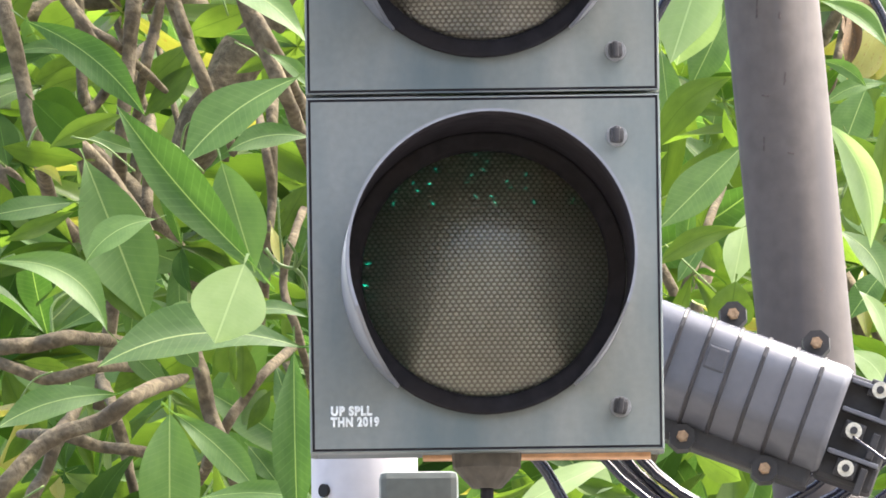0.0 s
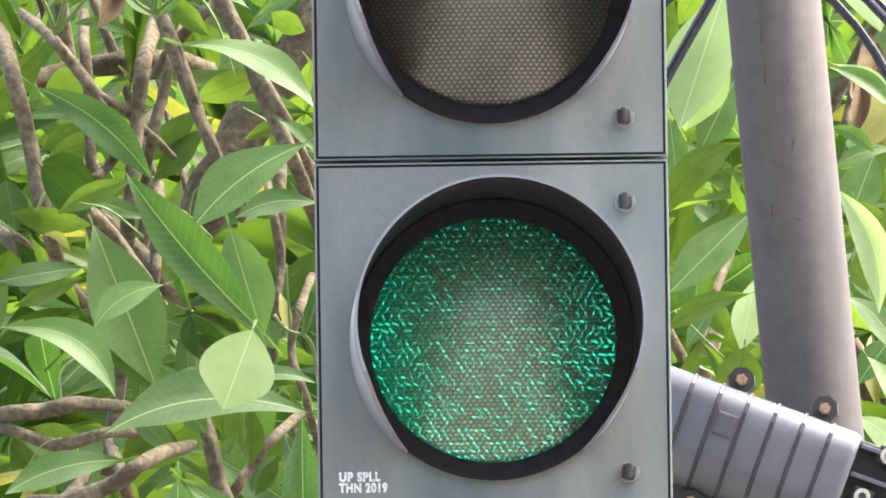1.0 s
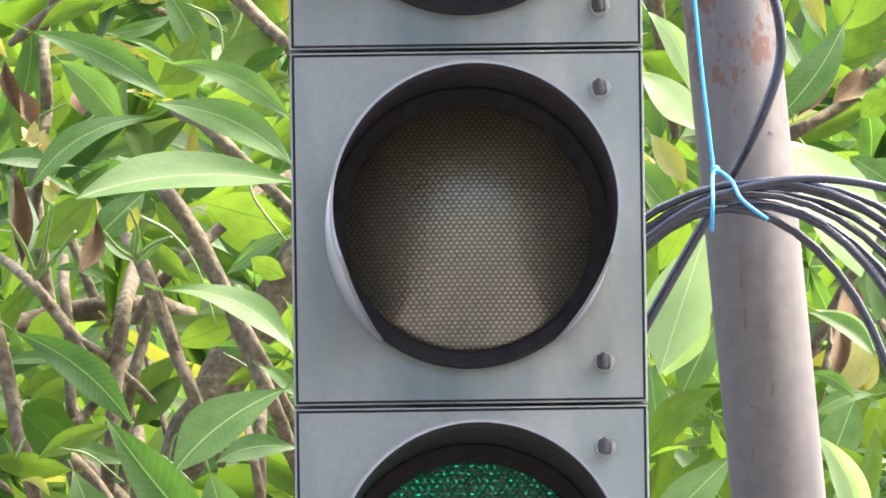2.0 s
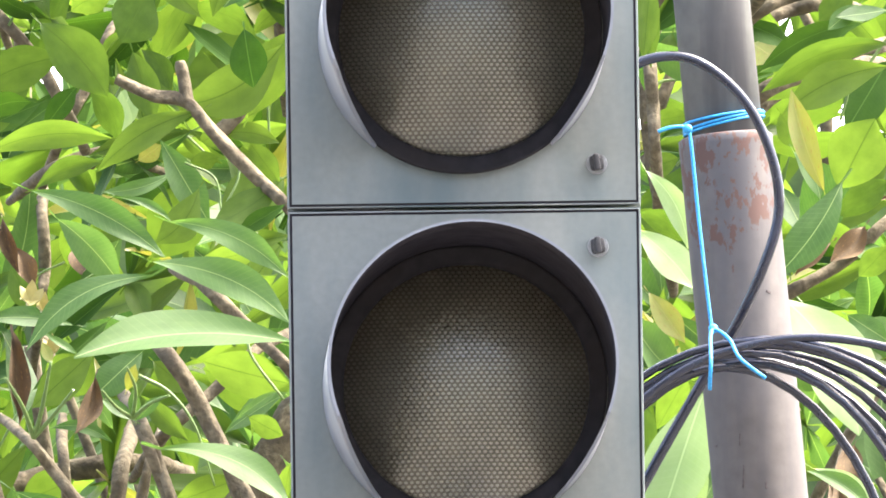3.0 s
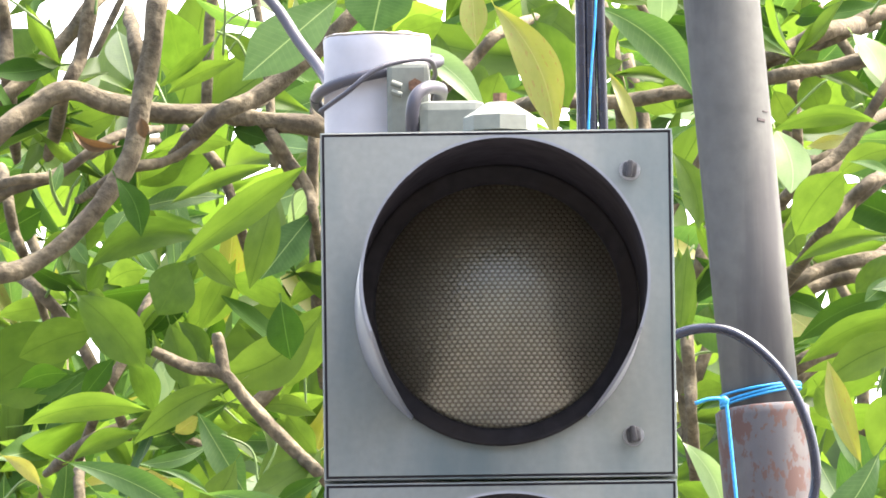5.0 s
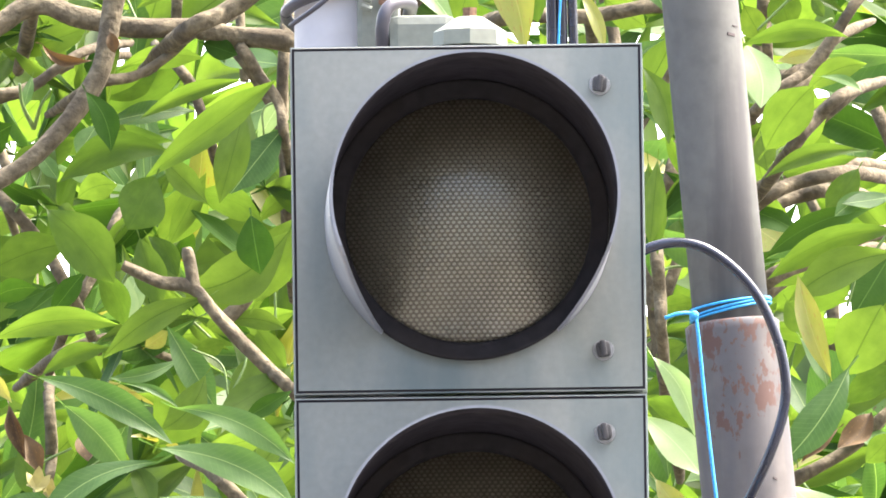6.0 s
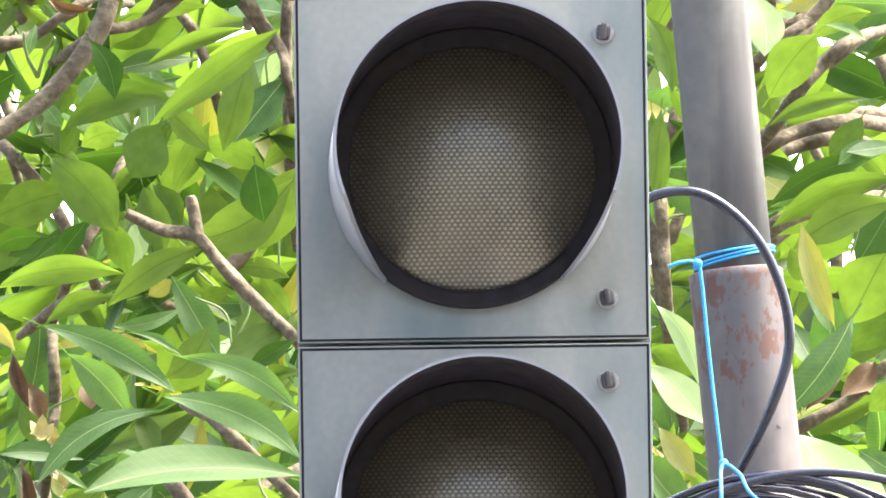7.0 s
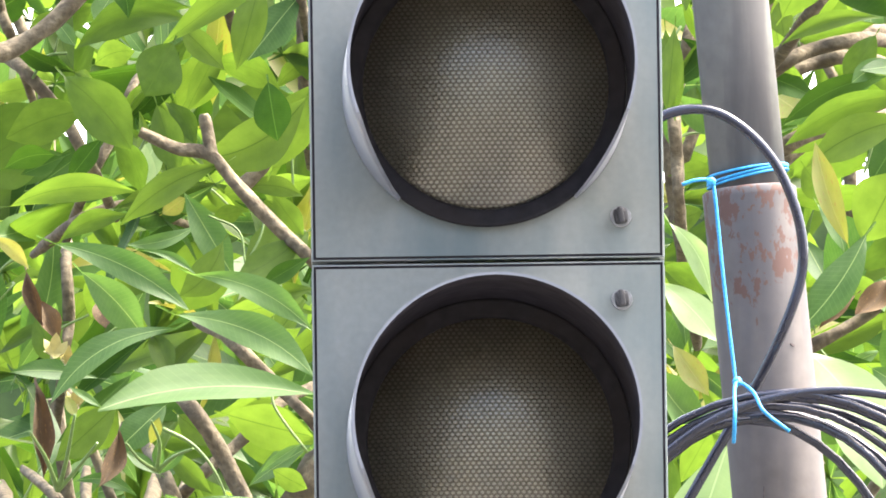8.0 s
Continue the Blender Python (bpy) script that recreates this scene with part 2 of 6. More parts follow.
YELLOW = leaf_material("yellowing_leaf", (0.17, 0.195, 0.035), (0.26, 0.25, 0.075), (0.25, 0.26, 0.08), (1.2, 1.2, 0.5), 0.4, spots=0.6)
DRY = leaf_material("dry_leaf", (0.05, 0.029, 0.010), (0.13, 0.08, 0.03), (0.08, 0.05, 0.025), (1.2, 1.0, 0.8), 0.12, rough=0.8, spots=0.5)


# ---- building helpers ----
def mesh_of(name, bm, mats, smooth=False):
    me = bpy.data.meshes.new(name)
    bm.normal_update()
    bm.to_mesh(me)
    bm.free()
    for m in (mats if isinstance(mats, (list, tuple)) else [mats]):
        me.materials.append(m)
    if smooth:
        me.shade_smooth()
    return me


def part(name, bm, mats, parent=None, label="", m=None, smooth=False):
    ob = new(name, mesh_of(name, bm, mats, smooth))
    ob.parent = parent
    if m is not None:
        ob.matrix_basis = m
    return tagged(ob, label)


def thing(name, label, category, m=None, group="", kind=""):
    ob = new(name)
    if m is not None:
        ob.matrix_basis = m
    return tagged(ob, label, category, group, kind)


def block(bm, c, s, bevel=0.0, rot=None, mat=0):
    before = set(bm.faces)
    r = bmesh.ops.create_cube(bm, size=1.0, matrix=Matrix.Translation(c) @ (rot or Matrix.Identity(4)) @ Matrix.Diagonal((*s, 1)))
    faces = {f for v in r["verts"] for f in v.link_faces}
    if bevel:
        bmesh.ops.bevel(bm, geom=list({e for f in faces for e in f.edges}), offset=bevel, segments=2, affect="EDGES", profile=0.6)
    for f in set(bm.faces) - before:
        f.material_index = mat
    return bm


def rod(bm, a, b, r0, r1=None, n=16, mat=0):
    a, b = Vector(a), Vector(b)
    r1 = r0 if r1 is None else r1
    turn = (b - a).to_track_quat("Z", "Y").to_matrix().to_4x4()
    r = bmesh.ops.create_cone(bm, cap_ends=True, segments=n, radius1=r0, radius2=r1, depth=(b - a).length, matrix=Matrix.Translation((a + b) / 2) @ turn)
    for f in {f for v in r["verts"] for f in v.link_faces}:
        f.material_index = mat
    return bm


def spline(pts, steps=6):
    """Points along a smooth line through pts."""
    p = [Vector(q) for q in pts]
    p = [2 * p[0] - p[1]] + p + [2 * p[-1] - p[-2]]
    line = []
    for i in range(1, len(p) - 2):
        for k in range(steps):
            s = k / steps
            line.append(0.5 * ((2 * p[i]) + (p[i + 1] - p[i - 1]) * s + (2 * p[i - 1] - 5 * p[i] + 4 * p[i + 1] - p[i + 2]) * s * s + (3 * p[i] - p[i - 1] - 3 * p[i + 1] + p[i + 2]) * s ** 3))
    return line + [p[-2]]


def tube(bm, line, radius, n=10, rough=0.0):
    """A round tube along a line; radius is a number or a function of 0..1."""
    rings, up = [], Vector((0.13, -0.97, 0.2))
    for i, c in enumerate(line):
        d = (line[min(i + 1, len(line) - 1)] - line[max(i - 1, 0)]).normalized()
        s = d.cross(up).normalized()
        u = s.cross(d)
        r = radius(i / (len(line) - 1)) if callable(radius) else radius
        ring = []
        for k in range(n):
            a = 2 * math.pi * k / n
            w = r * (1 + rough * noise.noise(c * 28 + Vector((k, 0, 0)) * 0.7))
            ring.append(bm.verts.new(c + (s * math.cos(a) + u * math.sin(a)) * w))
        rings.append(ring)
    for a, b in zip(rings, rings[1:]):
        for k in range(n):
            bm.faces.new((a[k], a[(k + 1) % n], b[(k + 1) % n], b[k])).smooth = True
    bm.faces.new(rings[0][::-1])
    bm.faces.new(rings[-1])
    return bm


# ---- ground ----
bm = bmesh.new()
bmesh.ops.create_grid(bm, x_segments=8, y_segments=8, size=1500)
tagged(part("ground", bm, ASPHALT), "worn grey asphalt ground", "ground", kind="structure")
# an unseen wall, added behind the camera, keeps low sky off the signal
bm = bmesh.new()
block(bm, (0, -36, 6.5), (150, 0.6, 13), 0.05)
tagged(part("wall_south", bm, material("weathered_plaster", (0.24, 0.23, 0.2), 0.85, grain=0.2, size=2, stains=0.5, stain_colour=(0.15, 0.145, 0.13), stain_size=0.4)), "unseen weathered plastered wall, added across the street to block low sky", "wall", kind="structure")

def sky_card_material():
    m = bpy.data.materials.new("glowing_sky_card")
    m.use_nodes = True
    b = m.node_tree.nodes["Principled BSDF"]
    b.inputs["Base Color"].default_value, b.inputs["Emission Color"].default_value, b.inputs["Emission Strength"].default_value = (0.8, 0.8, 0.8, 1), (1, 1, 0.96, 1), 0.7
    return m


# Glowing card added far behind the crown; leaf gaps burn out white against it.
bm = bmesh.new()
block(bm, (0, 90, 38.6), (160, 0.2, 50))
tagged(part("backdrop", bm, sky_card_material()), "glowing card for the bright sky far beyond the tree", "sky", kind="structure")

bm = bmesh.new()
block(bm, (0, 89, 6.6), (160, 0.2, 13.8))
tagged(part("distant_trees", bm, material("distant_foliage", (0.075, 0.13, 0.03), 0.9, grain=0.7, size=3.0, stains=0.8, stain_colour=(0.02, 0.045, 0.012), stain_size=1.2)), "distant soft green mass of trees", "trees", kind="structure")

# ---- signal head: three square units one above another ----
LENS_R, RIM_R, VISOR = 0.0988, 0.1149, 0.188
signal = thing("traffic_light", "weathered grey-green three-lens traffic light, bottom lens blinking green", "traffic light", pose(0.0018, 0, 3.17, 0, -0.24, 0))


def door_mesh(h):
    """Front door of a unit: a plate with a raised border and a round opening."""
    bm = bmesh.new()
    n, w = 64, 0.1404
    def square(a, ww, hh):
        c, s = math.cos(a), math.sin(a)
        k = 1 / max(abs(c) / ww, abs(s) / hh)
        return c * k, s * k
    angles = sorted({round(2 * math.pi * i / n, 6) for i in range(n)} | {round(a % (2 * math.pi), 6) for a in (math.atan2(h, w), math.pi - math.atan2(h, w), math.pi + math.atan2(h, w), -math.atan2(h, w))})
    levels = [("c", LENS_R + 0.001, 0.012), ("c", LENS_R + 0.001, 0.0), ("q", 0.0032, 0.0), ("q", 0.0030, 0.0012), ("q", 0.0014, 0.0012), ("q", 0.0012, -0.0006), ("q", 0.0, -0.0002), ("q", 0.0, 0.02)]
    rings = []
    for kind, d, yy in levels:
        ring = []
        for a in angles:
            x, z = (math.cos(a) * d, math.sin(a) * d) if kind == "c" else square(a, w - d, h - d)
            ring.append(bm.verts.new((x, yy, z)))
        rings.append(ring)
    for i, (a, b) in enumerate(zip(rings, rings[1:])):
        for k in range(len(angles)):
            j = (k + 1) % len(angles)
            bm.faces.new((a[k], a[j], b[j], b[k])).material_index = 1 if i in (2, 3, 4) else 0
    bmesh.ops.recalc_face_normals(bm, faces=bm.faces)
    return bm


def visor_mesh():
    """Cut-away hood: long over the lens, cut back along both sides, open below."""
    bm = bmesh.new()
    n, thick = 72, 0.0022
    outer, inner = [], []
    for i in range(n + 1):
        a = radians(-52 + 284 * i / n)
        below = -math.degrees(math.asin(max(-1, min(1, math.sin(a)))))
        cut = max(0.0, min(1.0, (50 - below) / 27))
        length = 0.012 + (VISOR - 0.012) * (cut ** 0.8)
        for r, side in ((RIM_R, outer), (RIM_R - thick, inner)):
            row = []
            for k in range(5):
                s = k / 4
                y = -length * s
                rr = r
                row.append(bm.verts.new((math.cos(a) * rr - y * 0.030, y, math.sin(a) * rr)))
            side.append(row)
    for i in range(n):
        for k in range(4):
            f = bm.faces.new((outer[i][k], outer[i + 1][k], outer[i + 1][k + 1], outer[i][k + 1]))
            f.smooth = True
            f = bm.faces.new((inner[i][k], inner[i][k + 1], inner[i + 1][k + 1], inner[i + 1][k]))
            f.smooth, f.material_index = True, 1
        bm.faces.new((outer[i][4], outer[i + 1][4], inner[i + 1][4], inner[i][4]))
    for i in (0, n):
        for k in range(4):
            bm.faces.new((outer[i][k], outer[i][k + 1], inner[i][k + 1], inner[i][k]))
    return bm


def gasket_mesh():
    """Dark rubber ring round the lens, with a low lip."""
    bm = bmesh.new()
    n = 72
    prof = [(LENS_R - 0.001, 0.010), (LENS_R - 0.0005, 0.0), (LENS_R + 0.003, -0.004), (RIM_R - 0.005, -0.006), (RIM_R - 0.0025, -0.008), (RIM_R - 0.0025, 0.0015)]
    rings = [[bm.verts.new((math.cos(2 * math.pi * i / n) * r, y, math.sin(2 * math.pi * i / n) * r)) for i in range(n)] for r, y in prof]
    for a, b in zip(rings, rings[1:]):
        for k in range(n):
            bm.faces.new((a[k], b[k], b[(k + 1) % n], a[(k + 1) % n])).smooth = True
    return bm


def dome(x, z):
    """Depth of the lens's bulging front."""
    return 0.004 - 0.0215 * (1 - (x * x + z * z) / LENS_R ** 2)


def lens_mesh(relief):
    """The bulging lens, pressed into small six-sided pillows that stand out by relief."""
    bm = bmesh.new()
    p, row = 0.0047, 0.0033
    rows = int(LENS_R / row) + 1
    for j in range(-rows, rows + 1):
        for i in range(-23, 24):
            x, z = (i + 0.5 * (j % 2)) * p, j * row
            if x * x + z * z > (LENS_R + p * 0.5) ** 2:
                continue
            tilt = random.uniform(-0.2, 0.2) * relief
            rings = []
            for size, out in ((1.0, 0.0), (0.82, 0.72), (0.6, 1.0)):
                ring = []
                for k in range(6):
                    a = radians(30 + 60 * k)
                    dx, dz = math.cos(a) * p * 0.577 * size, math.sin(a) * row * 0.667 * size
                    ring.append(bm.verts.new((x + dx, dome(x + dx, z + dz) - relief * out - tilt * math.cos(a) * out, z + dz)))
                rings.append(ring)
            for level, (outer, inner) in enumerate(zip(rings, rings[1:])):
                for k in range(6):
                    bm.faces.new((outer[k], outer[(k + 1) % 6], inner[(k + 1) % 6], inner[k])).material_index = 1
            bm.faces.new(rings[-1])
    bmesh.ops.recalc_face_normals(bm, faces=bm.faces)
    for f in bm.faces:
        f.smooth = True
    return bm


def cover_mesh():
    """A smooth clear front over the lens."""
    bm = bmesh.new()
    n, rings = 64, []
    for r in (1.0, 0.86, 0.7, 0.52, 0.34, 0.16):
        rings.append([bm.verts.new((math.cos(2 * math.pi * k / n) * r * LENS_R, dome(r * LENS_R, 0) - 0.0022, math.sin(2 * math.pi * k / n) * r * LENS_R)) for k in range(n)])
    for a, b in zip(rings, rings[1:]):
        for k in range(n):
            bm.faces.new((a[k], a[(k + 1) % n], b[(k + 1) % n], b[k])).smooth = True
    bm.faces.new(rings[-1]).smooth = True
    return bm


def knob_mesh():
    """A quarter-turn latch: washer, boss and a raised wing."""
    bm = bmesh.new()
    rod(bm, (0, 0.001, 0), (0, -0.003, 0), 0.0086, 0.0082, 20)
    block(bm, (0, -0.006, 0), (0.0112, 0.008, 0.0125), 0.0032, mat=1)
    block(bm, (0, -0.0125, 0), (0.0048, 0.008, 0.0135), 0.0018, mat=1)
    return bm


UNITS = [(3.170, 3.4535, 3.4202, 3.2039, 3.3115), (3.4565, 3.7385, 3.7076, 3.4881, 3.5965), (3.7415, 4.0205, 3.9872, 3.7741, 3.8796)]
cover_data = mesh_of("lens_cover", cover_mesh(), CLEAR)
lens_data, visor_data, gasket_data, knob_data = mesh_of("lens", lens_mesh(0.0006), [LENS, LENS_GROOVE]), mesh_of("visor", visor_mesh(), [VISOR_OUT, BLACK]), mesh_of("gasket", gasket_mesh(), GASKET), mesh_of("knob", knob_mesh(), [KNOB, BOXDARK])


def child(name, data, parent, m, label=""):
    ob = new(name, data)
    ob.parent, ob.matrix_basis = parent, m
    return tagged(ob, label)


led_strips = []
for low, high, knob_top, knob_low, mid in UNITS:
    h = (high - low) / 2
    bm = bmesh.new()
    # hollow case: back, sides, top and bottom
    block(bm, (0, 0.083, 0), (0.280, 0.006, 2 * h - 0.004), 0.002)
    for sx in (-1, 1):
        block(bm, (sx * 0.1385, 0.051, 0), (0.005, 0.06, 2 * h - 0.004), 0.0015)
        block(bm, (0, 0.051, sx * (h - 0.0045)), (0.272, 0.06, 0.005), 0.0015)
    block(bm, (0, 0.070, 0), (0.270, 0.004, 2 * h - 0.016), mat=1)
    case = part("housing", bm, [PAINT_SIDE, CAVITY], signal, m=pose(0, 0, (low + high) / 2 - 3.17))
    part("door", door_mesh(h), [PAINT, BLACK], case, "grey-green enamel door with dull water streaks", pose(0, 0, 0))
    zc = mid - (low + high) / 2
    child("gasket", gasket_data, case, pose(0, -0.002, zc))
    child("lens", lens_data, case, pose(0, 0.0, zc), "dusty smoked lens of small hexagonal prisms")
    child("lens_cover", cover_data, case, pose(0, 0, zc), "clear smooth lens front")
    child("visor", visor_data, case, pose(0, -0.001, zc), "cut-away hood, light outside and black inside")
    for z in (knob_top, knob_low):
        child("knob", knob_data, case, pose(0.1063, -0.001, z - (low + high) / 2, 0, random.uniform(-9, 9), 0))
    if low < 3.2:
        # small hexagonal diode plates behind the green lens, lit on one face
        pitch = 0.0062
        bm = bmesh.new()
        corners = [[bm.verts.new((math.cos(radians(30 + 60 * k)) * pitch * 0.574, y, math.sin(radians(30 + 60 * k)) * pitch * 0.574)) for k in range(6)] for y in (-0.0006, 0.0006)]
        bm.faces.new(corners[0]).material_index = 1
        bm.faces.new(corners[1][::-1])
        for k in range(6):
            bm.faces.new((corners[0][k], corners[1][k], corners[1][(k + 1) % 6], corners[0][(k + 1) % 6]))
        diode_data = mesh_of("diode", bm, [CAVITY, LED])
        for j in range(-20, 21):
            for i in range(-18, 19):
                x, z = (i + 0.5 * (j % 2)) * pitch, j * pitch * 0.866
                if x * x + z * z < 0.1040 ** 2:
                    led_strips.append((child("diode", diode_data, case, pose(x, 0.024, zc + z)), x, zc + z, z))
        for words, z, squeeze in (("UP SPLL", 3.2030, 0.86), ("THN 2019", 3.1942, 0.80)):
            text = bpy.data.curves.new("lettering", "FONT")
            text.body, text.size, text.extrude, text.bevel_depth, text.align_y = words, 0.0098, 0.0002, 0.0006, "CENTER"
            text.space_character = 1.14
            text.materials.append(LETTER)
            ob = new("lettering", text)
            ob.parent, ob.matrix_basis = case, pose(-0.1242, -0.0006, z - (low + high) / 2, 90, 0, 0) @ Matrix.Diagonal((squeeze, 1, 1, 1))
            tagged(ob, "white stencilled letters")

# ---- white signal pole with its clamps ----
pole = thing("signal_pole", "white-painted round steel pole with dented open top", "pole", pose(-0.0978, 0.32, 0))
bm = bmesh.new()
PR, TOP = 0.0430, 4.1335
n = 40
rings = []
for z, r in ((-0.2, PR), (1.5, PR), (3.1, PR), (4.0, PR), (TOP - 0.012, PR), (TOP, PR * 1.015), (TOP + 0.003, PR * 0.99), (TOP - 0.004, PR * 0.9), (TOP - 0.15, PR * 0.9)):
    rings.append([bm.verts.new((math.cos(2 * math.pi * k / n) * r, math.sin(2 * math.pi * k / n) * r, z + (0.0022 * noise.noise((k * 0.55, z, 0)) if z > 4.1 else 0))) for k in range(n)])
for a, b in zip(rings, rings[1:]):
    for k in range(n):
        bm.faces.new((a[k], a[(k + 1) % n], b[(k + 1) % n], b[k])).smooth = True
part("tube", bm, WHITE, pole)
bm = bmesh.new()
tube(bm, [Vector((math.cos(2 * math.pi * k / 40) * PR * 0.985, math.sin(2 * math.pi * k / 40) * PR * 0.985, TOP + 0.0012 + 0.0016 * noise.noise((k * 0.55, 3, 0)))) for k in range(41)], 0.0014, 6, 0.5)
part("rim", bm, material("dirty_rim", (0.2, 0.17, 0.13), 0.8, grain=0.5, size=200), pole, "rust-stained cut rim")
bm = bmesh.new()
rod(bm, (0, 0, 0), (0, -0.003, 0), 0.0055, n=16)
part("hole", bm, CAVITY, pole, "drilled hole", pose(-0.0315, -0.0292, 3.162, 0, 0, -47))


def slab(bm, a, b, depth, bevel):
    """A block between two opposite corners of its front face, going back by depth."""
    a, b = Vector(a), Vector(b)
    c = (a + b) / 2 + Vector((0, depth / 2, 0))
    return block(bm, c, (abs(a.x - b.x), depth, abs(a.z - b.z)), bevel)


CLAMP_LABEL = "pale grey-green cast clamp holding the traffic light"
upper = thing("top_clamp", CLAMP_LABEL, "bracket")
bm = bmesh.new()
slab(bm, (-0.0895, 0.25, 4.1069), (-0.0555, 0.25, 4.0388), 0.09, 0.004)
for k in (142, 158):
    rod(bm, (*(-0.0859, 0.243, 4.0932)[:2], 4.075 - (k - 142) * 0.00045 + 0.015), (*(-0.0777, 0.243, 4.0931)[:2], 4.072 - (k - 142) * 0.00045 + 0.015), 0.0025, n=8)
part("band", bm, BRACKET, upper)
bm = bmesh.new()
rod(bm, (-0.0669, 0.252, 4.0886), (-0.0668, 0.24, 4.0871), 0.006, n=6)
part("bolt", bm, RUST, upper)
bm = bmesh.new()
slab(bm, (-0.0644, 0.15, 4.0642), (-0.0099, 0.15, 4.0254), 0.10, 0.008)
part("arm", bm, BRACKET, upper)
foot_at = Vector((0.0016, 0.045, 4.0244))
bm = bmesh.new()
rod(bm, foot_at, foot_at + Vector((0, 0, 0.012)), 0.030, 0.0295, 8)
rod(bm, foot_at + Vector((0, 0, 0.012)), foot_at + Vector((0, 0, 0.024)), 0.0295, 0.011, 8)
part("foot", bm, BRACKET, upper)
bm = bmesh.new()
rod(bm, foot_at + Vector((0, 0, 0.02)), foot_at + Vector((0, 0, 0.0315)), 0.0064, n=6)
part("bolt", bm, RUST, upper)
lower = thing("bottom_clamp", CLAMP_LABEL, "bracket")
bm = bmesh.new()
slab(bm, (-0.0854, 0.15, 3.1664), (-0.0219, 0.15, 3.1215), 0.12, 0.006)
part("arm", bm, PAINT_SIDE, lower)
foot_at = Vector((0.001, 0.045, 3.1737))
bm = bmesh.new()
rod(bm, foot_at, foot_at - Vector((0, 0, 0.014)), 0.028, 0.027, 16)
rod(bm, foot_at - Vector((0, 0, 0.014)), foot_at - Vector((0, 0, 0.030)), 0.027, 0.012, 16)
part("foot", bm, material("grimy_iron", (0.085, 0.074, 0.058), 0.7, grain=0.3, size=90), lower)
bm = bmesh.new()
rod(bm, foot_at - Vector((0, 0, 0.028)), foot_at - Vector((0, 0, 0.05)), 0.0055, n=10)
part("bolt", bm, GASKET, lower)
# Sunlight on the underside, put in as a thin strip of orange colour.
bm = bmesh.new()
slab(bm, (-0.0501, 0.06, 3.174), (0.132, 0.06, 3.169), 0.03, 0.001)
tagged(part("base_plate", bm, material("sunlit_orange", (0.62, 0.34, 0.17), 0.6, grain=0.3, size=60)), "thin orange strip standing for the sunlit underside of the bracket", "plate")


def cable(name, pts, r, mat, label, category="cable", steps=8):
    bm = bmesh.new()
    tube(bm, spline(pts, steps), r, 10)
    return tagged(part(name, bm, mat), label, category)


# ---- grey lead wrapped round the pole top ----
lead = []
for i in range(20):
    a = 140 + i * 13
    rise = (a - 180) / 180
    lead.append((-0.0978 + math.cos(radians(a)) * (PR + 0.007), 0.32 + math.sin(radians(a)) * (PR + 0.007), (-0.1474, 0.28, 4.0855)[2] * (1 - rise) + (-0.0548, 0.28, 4.1167)[2] * rise))
start = [(-0.2244, 0.5, 4.2328), (-0.183, 0.47, 4.1846), (-0.1624, 0.45, 4.1509), (-0.1445, 0.42, 4.1229), (-0.1362, 0.39, 4.1025)]
cable("wrapped_cable", start + lead, 0.0048, GREYCABLE, "thick grey cable wound round the white pole top", steps=4)
cable("thin_wire", [(-0.1434, 0.22, 4.0644), (-0.1222, 0.2, 4.0768), (-0.0947, 0.2, 4.0971), (-0.0584, 0.22, 4.1061), (-0.0504, 0.26, 4.1004), (-0.0542, 0.3, 4.0953)], 0.0021, GREYCABLE, "thin grey wire tied round the pole top")
cable("looped_cable", [(-0.0688, 0.16, 4.0349), (-0.069, 0.15, 4.0542), (-0.0652, 0.15, 4.0678), (-0.0561, 0.16, 4.0754), (-0.0458, 0.19, 4.0771), (-0.0478, 0.24, 4.0741)], 0.0055, GREYCABLE, "grey cable looping into the signal head")
for dx, r in ((-0.0085, 0.0048), (-0.001, 0.0046), (0.0075, 0.0040)):
    x0, y0, z0 = (0.0771, 0.4, 4.1294)
    cable("hanging_cable", [(x0 + dx - 0.004, y0, z0 + 0.5), (x0 + dx - 0.001, y0, z0 + 0.12), (x0 + dx, y0, z0), (x0 + dx * 1.3 + 0.002, y0, z0 - 0.2), (x0 + dx * 2, y0, z0 - 0.5)], r, CABLE, "black cable hanging behind the traffic light")
cable("hanging_rope", [(0.0825, 0.39, 4.2664), (0.0807, 0.385, 4.1736), (0.0759, 0.385, 4.1091), (0.0731, 0.385, 4.0537), (0.0724, 0.385, 3.9892)], 0.001, BLUE, "bright blue nylon cord beside black cables", "cord")

# ---- grey cable pole beyond, leaning ----
leaning = thing("cable_pole", "leaning weathered grey steel pole, flaking to red primer at its joint", "pole", pose(0, 0, 0))
PY = 0.62
def along(z):
    """Centre of the leaning pole at height z."""
    return Vector((0.2158 - (z - 3.85) * 0.0874, PY, z))
bm = bmesh.new()
tube(bm, [along(z) for z in (-0.2, 1.0, 2.0, 3.0, 3.3, 3.6, 3.8, 3.856, 3.862, 3.864)], lambda s: 0.0388 if s < 0.95 else 0.036, 40)
part("lower_tube", bm, FLAKED, leaning, "grey paint flaking to red-brown primer near its top")
bm = bmesh.new()
tube(bm, [along(3.8), along(4.0), along(4.3), along(4.8), along(5.6)], 0.0314, 32)
part("upper_tube", bm, POLE, leaning)

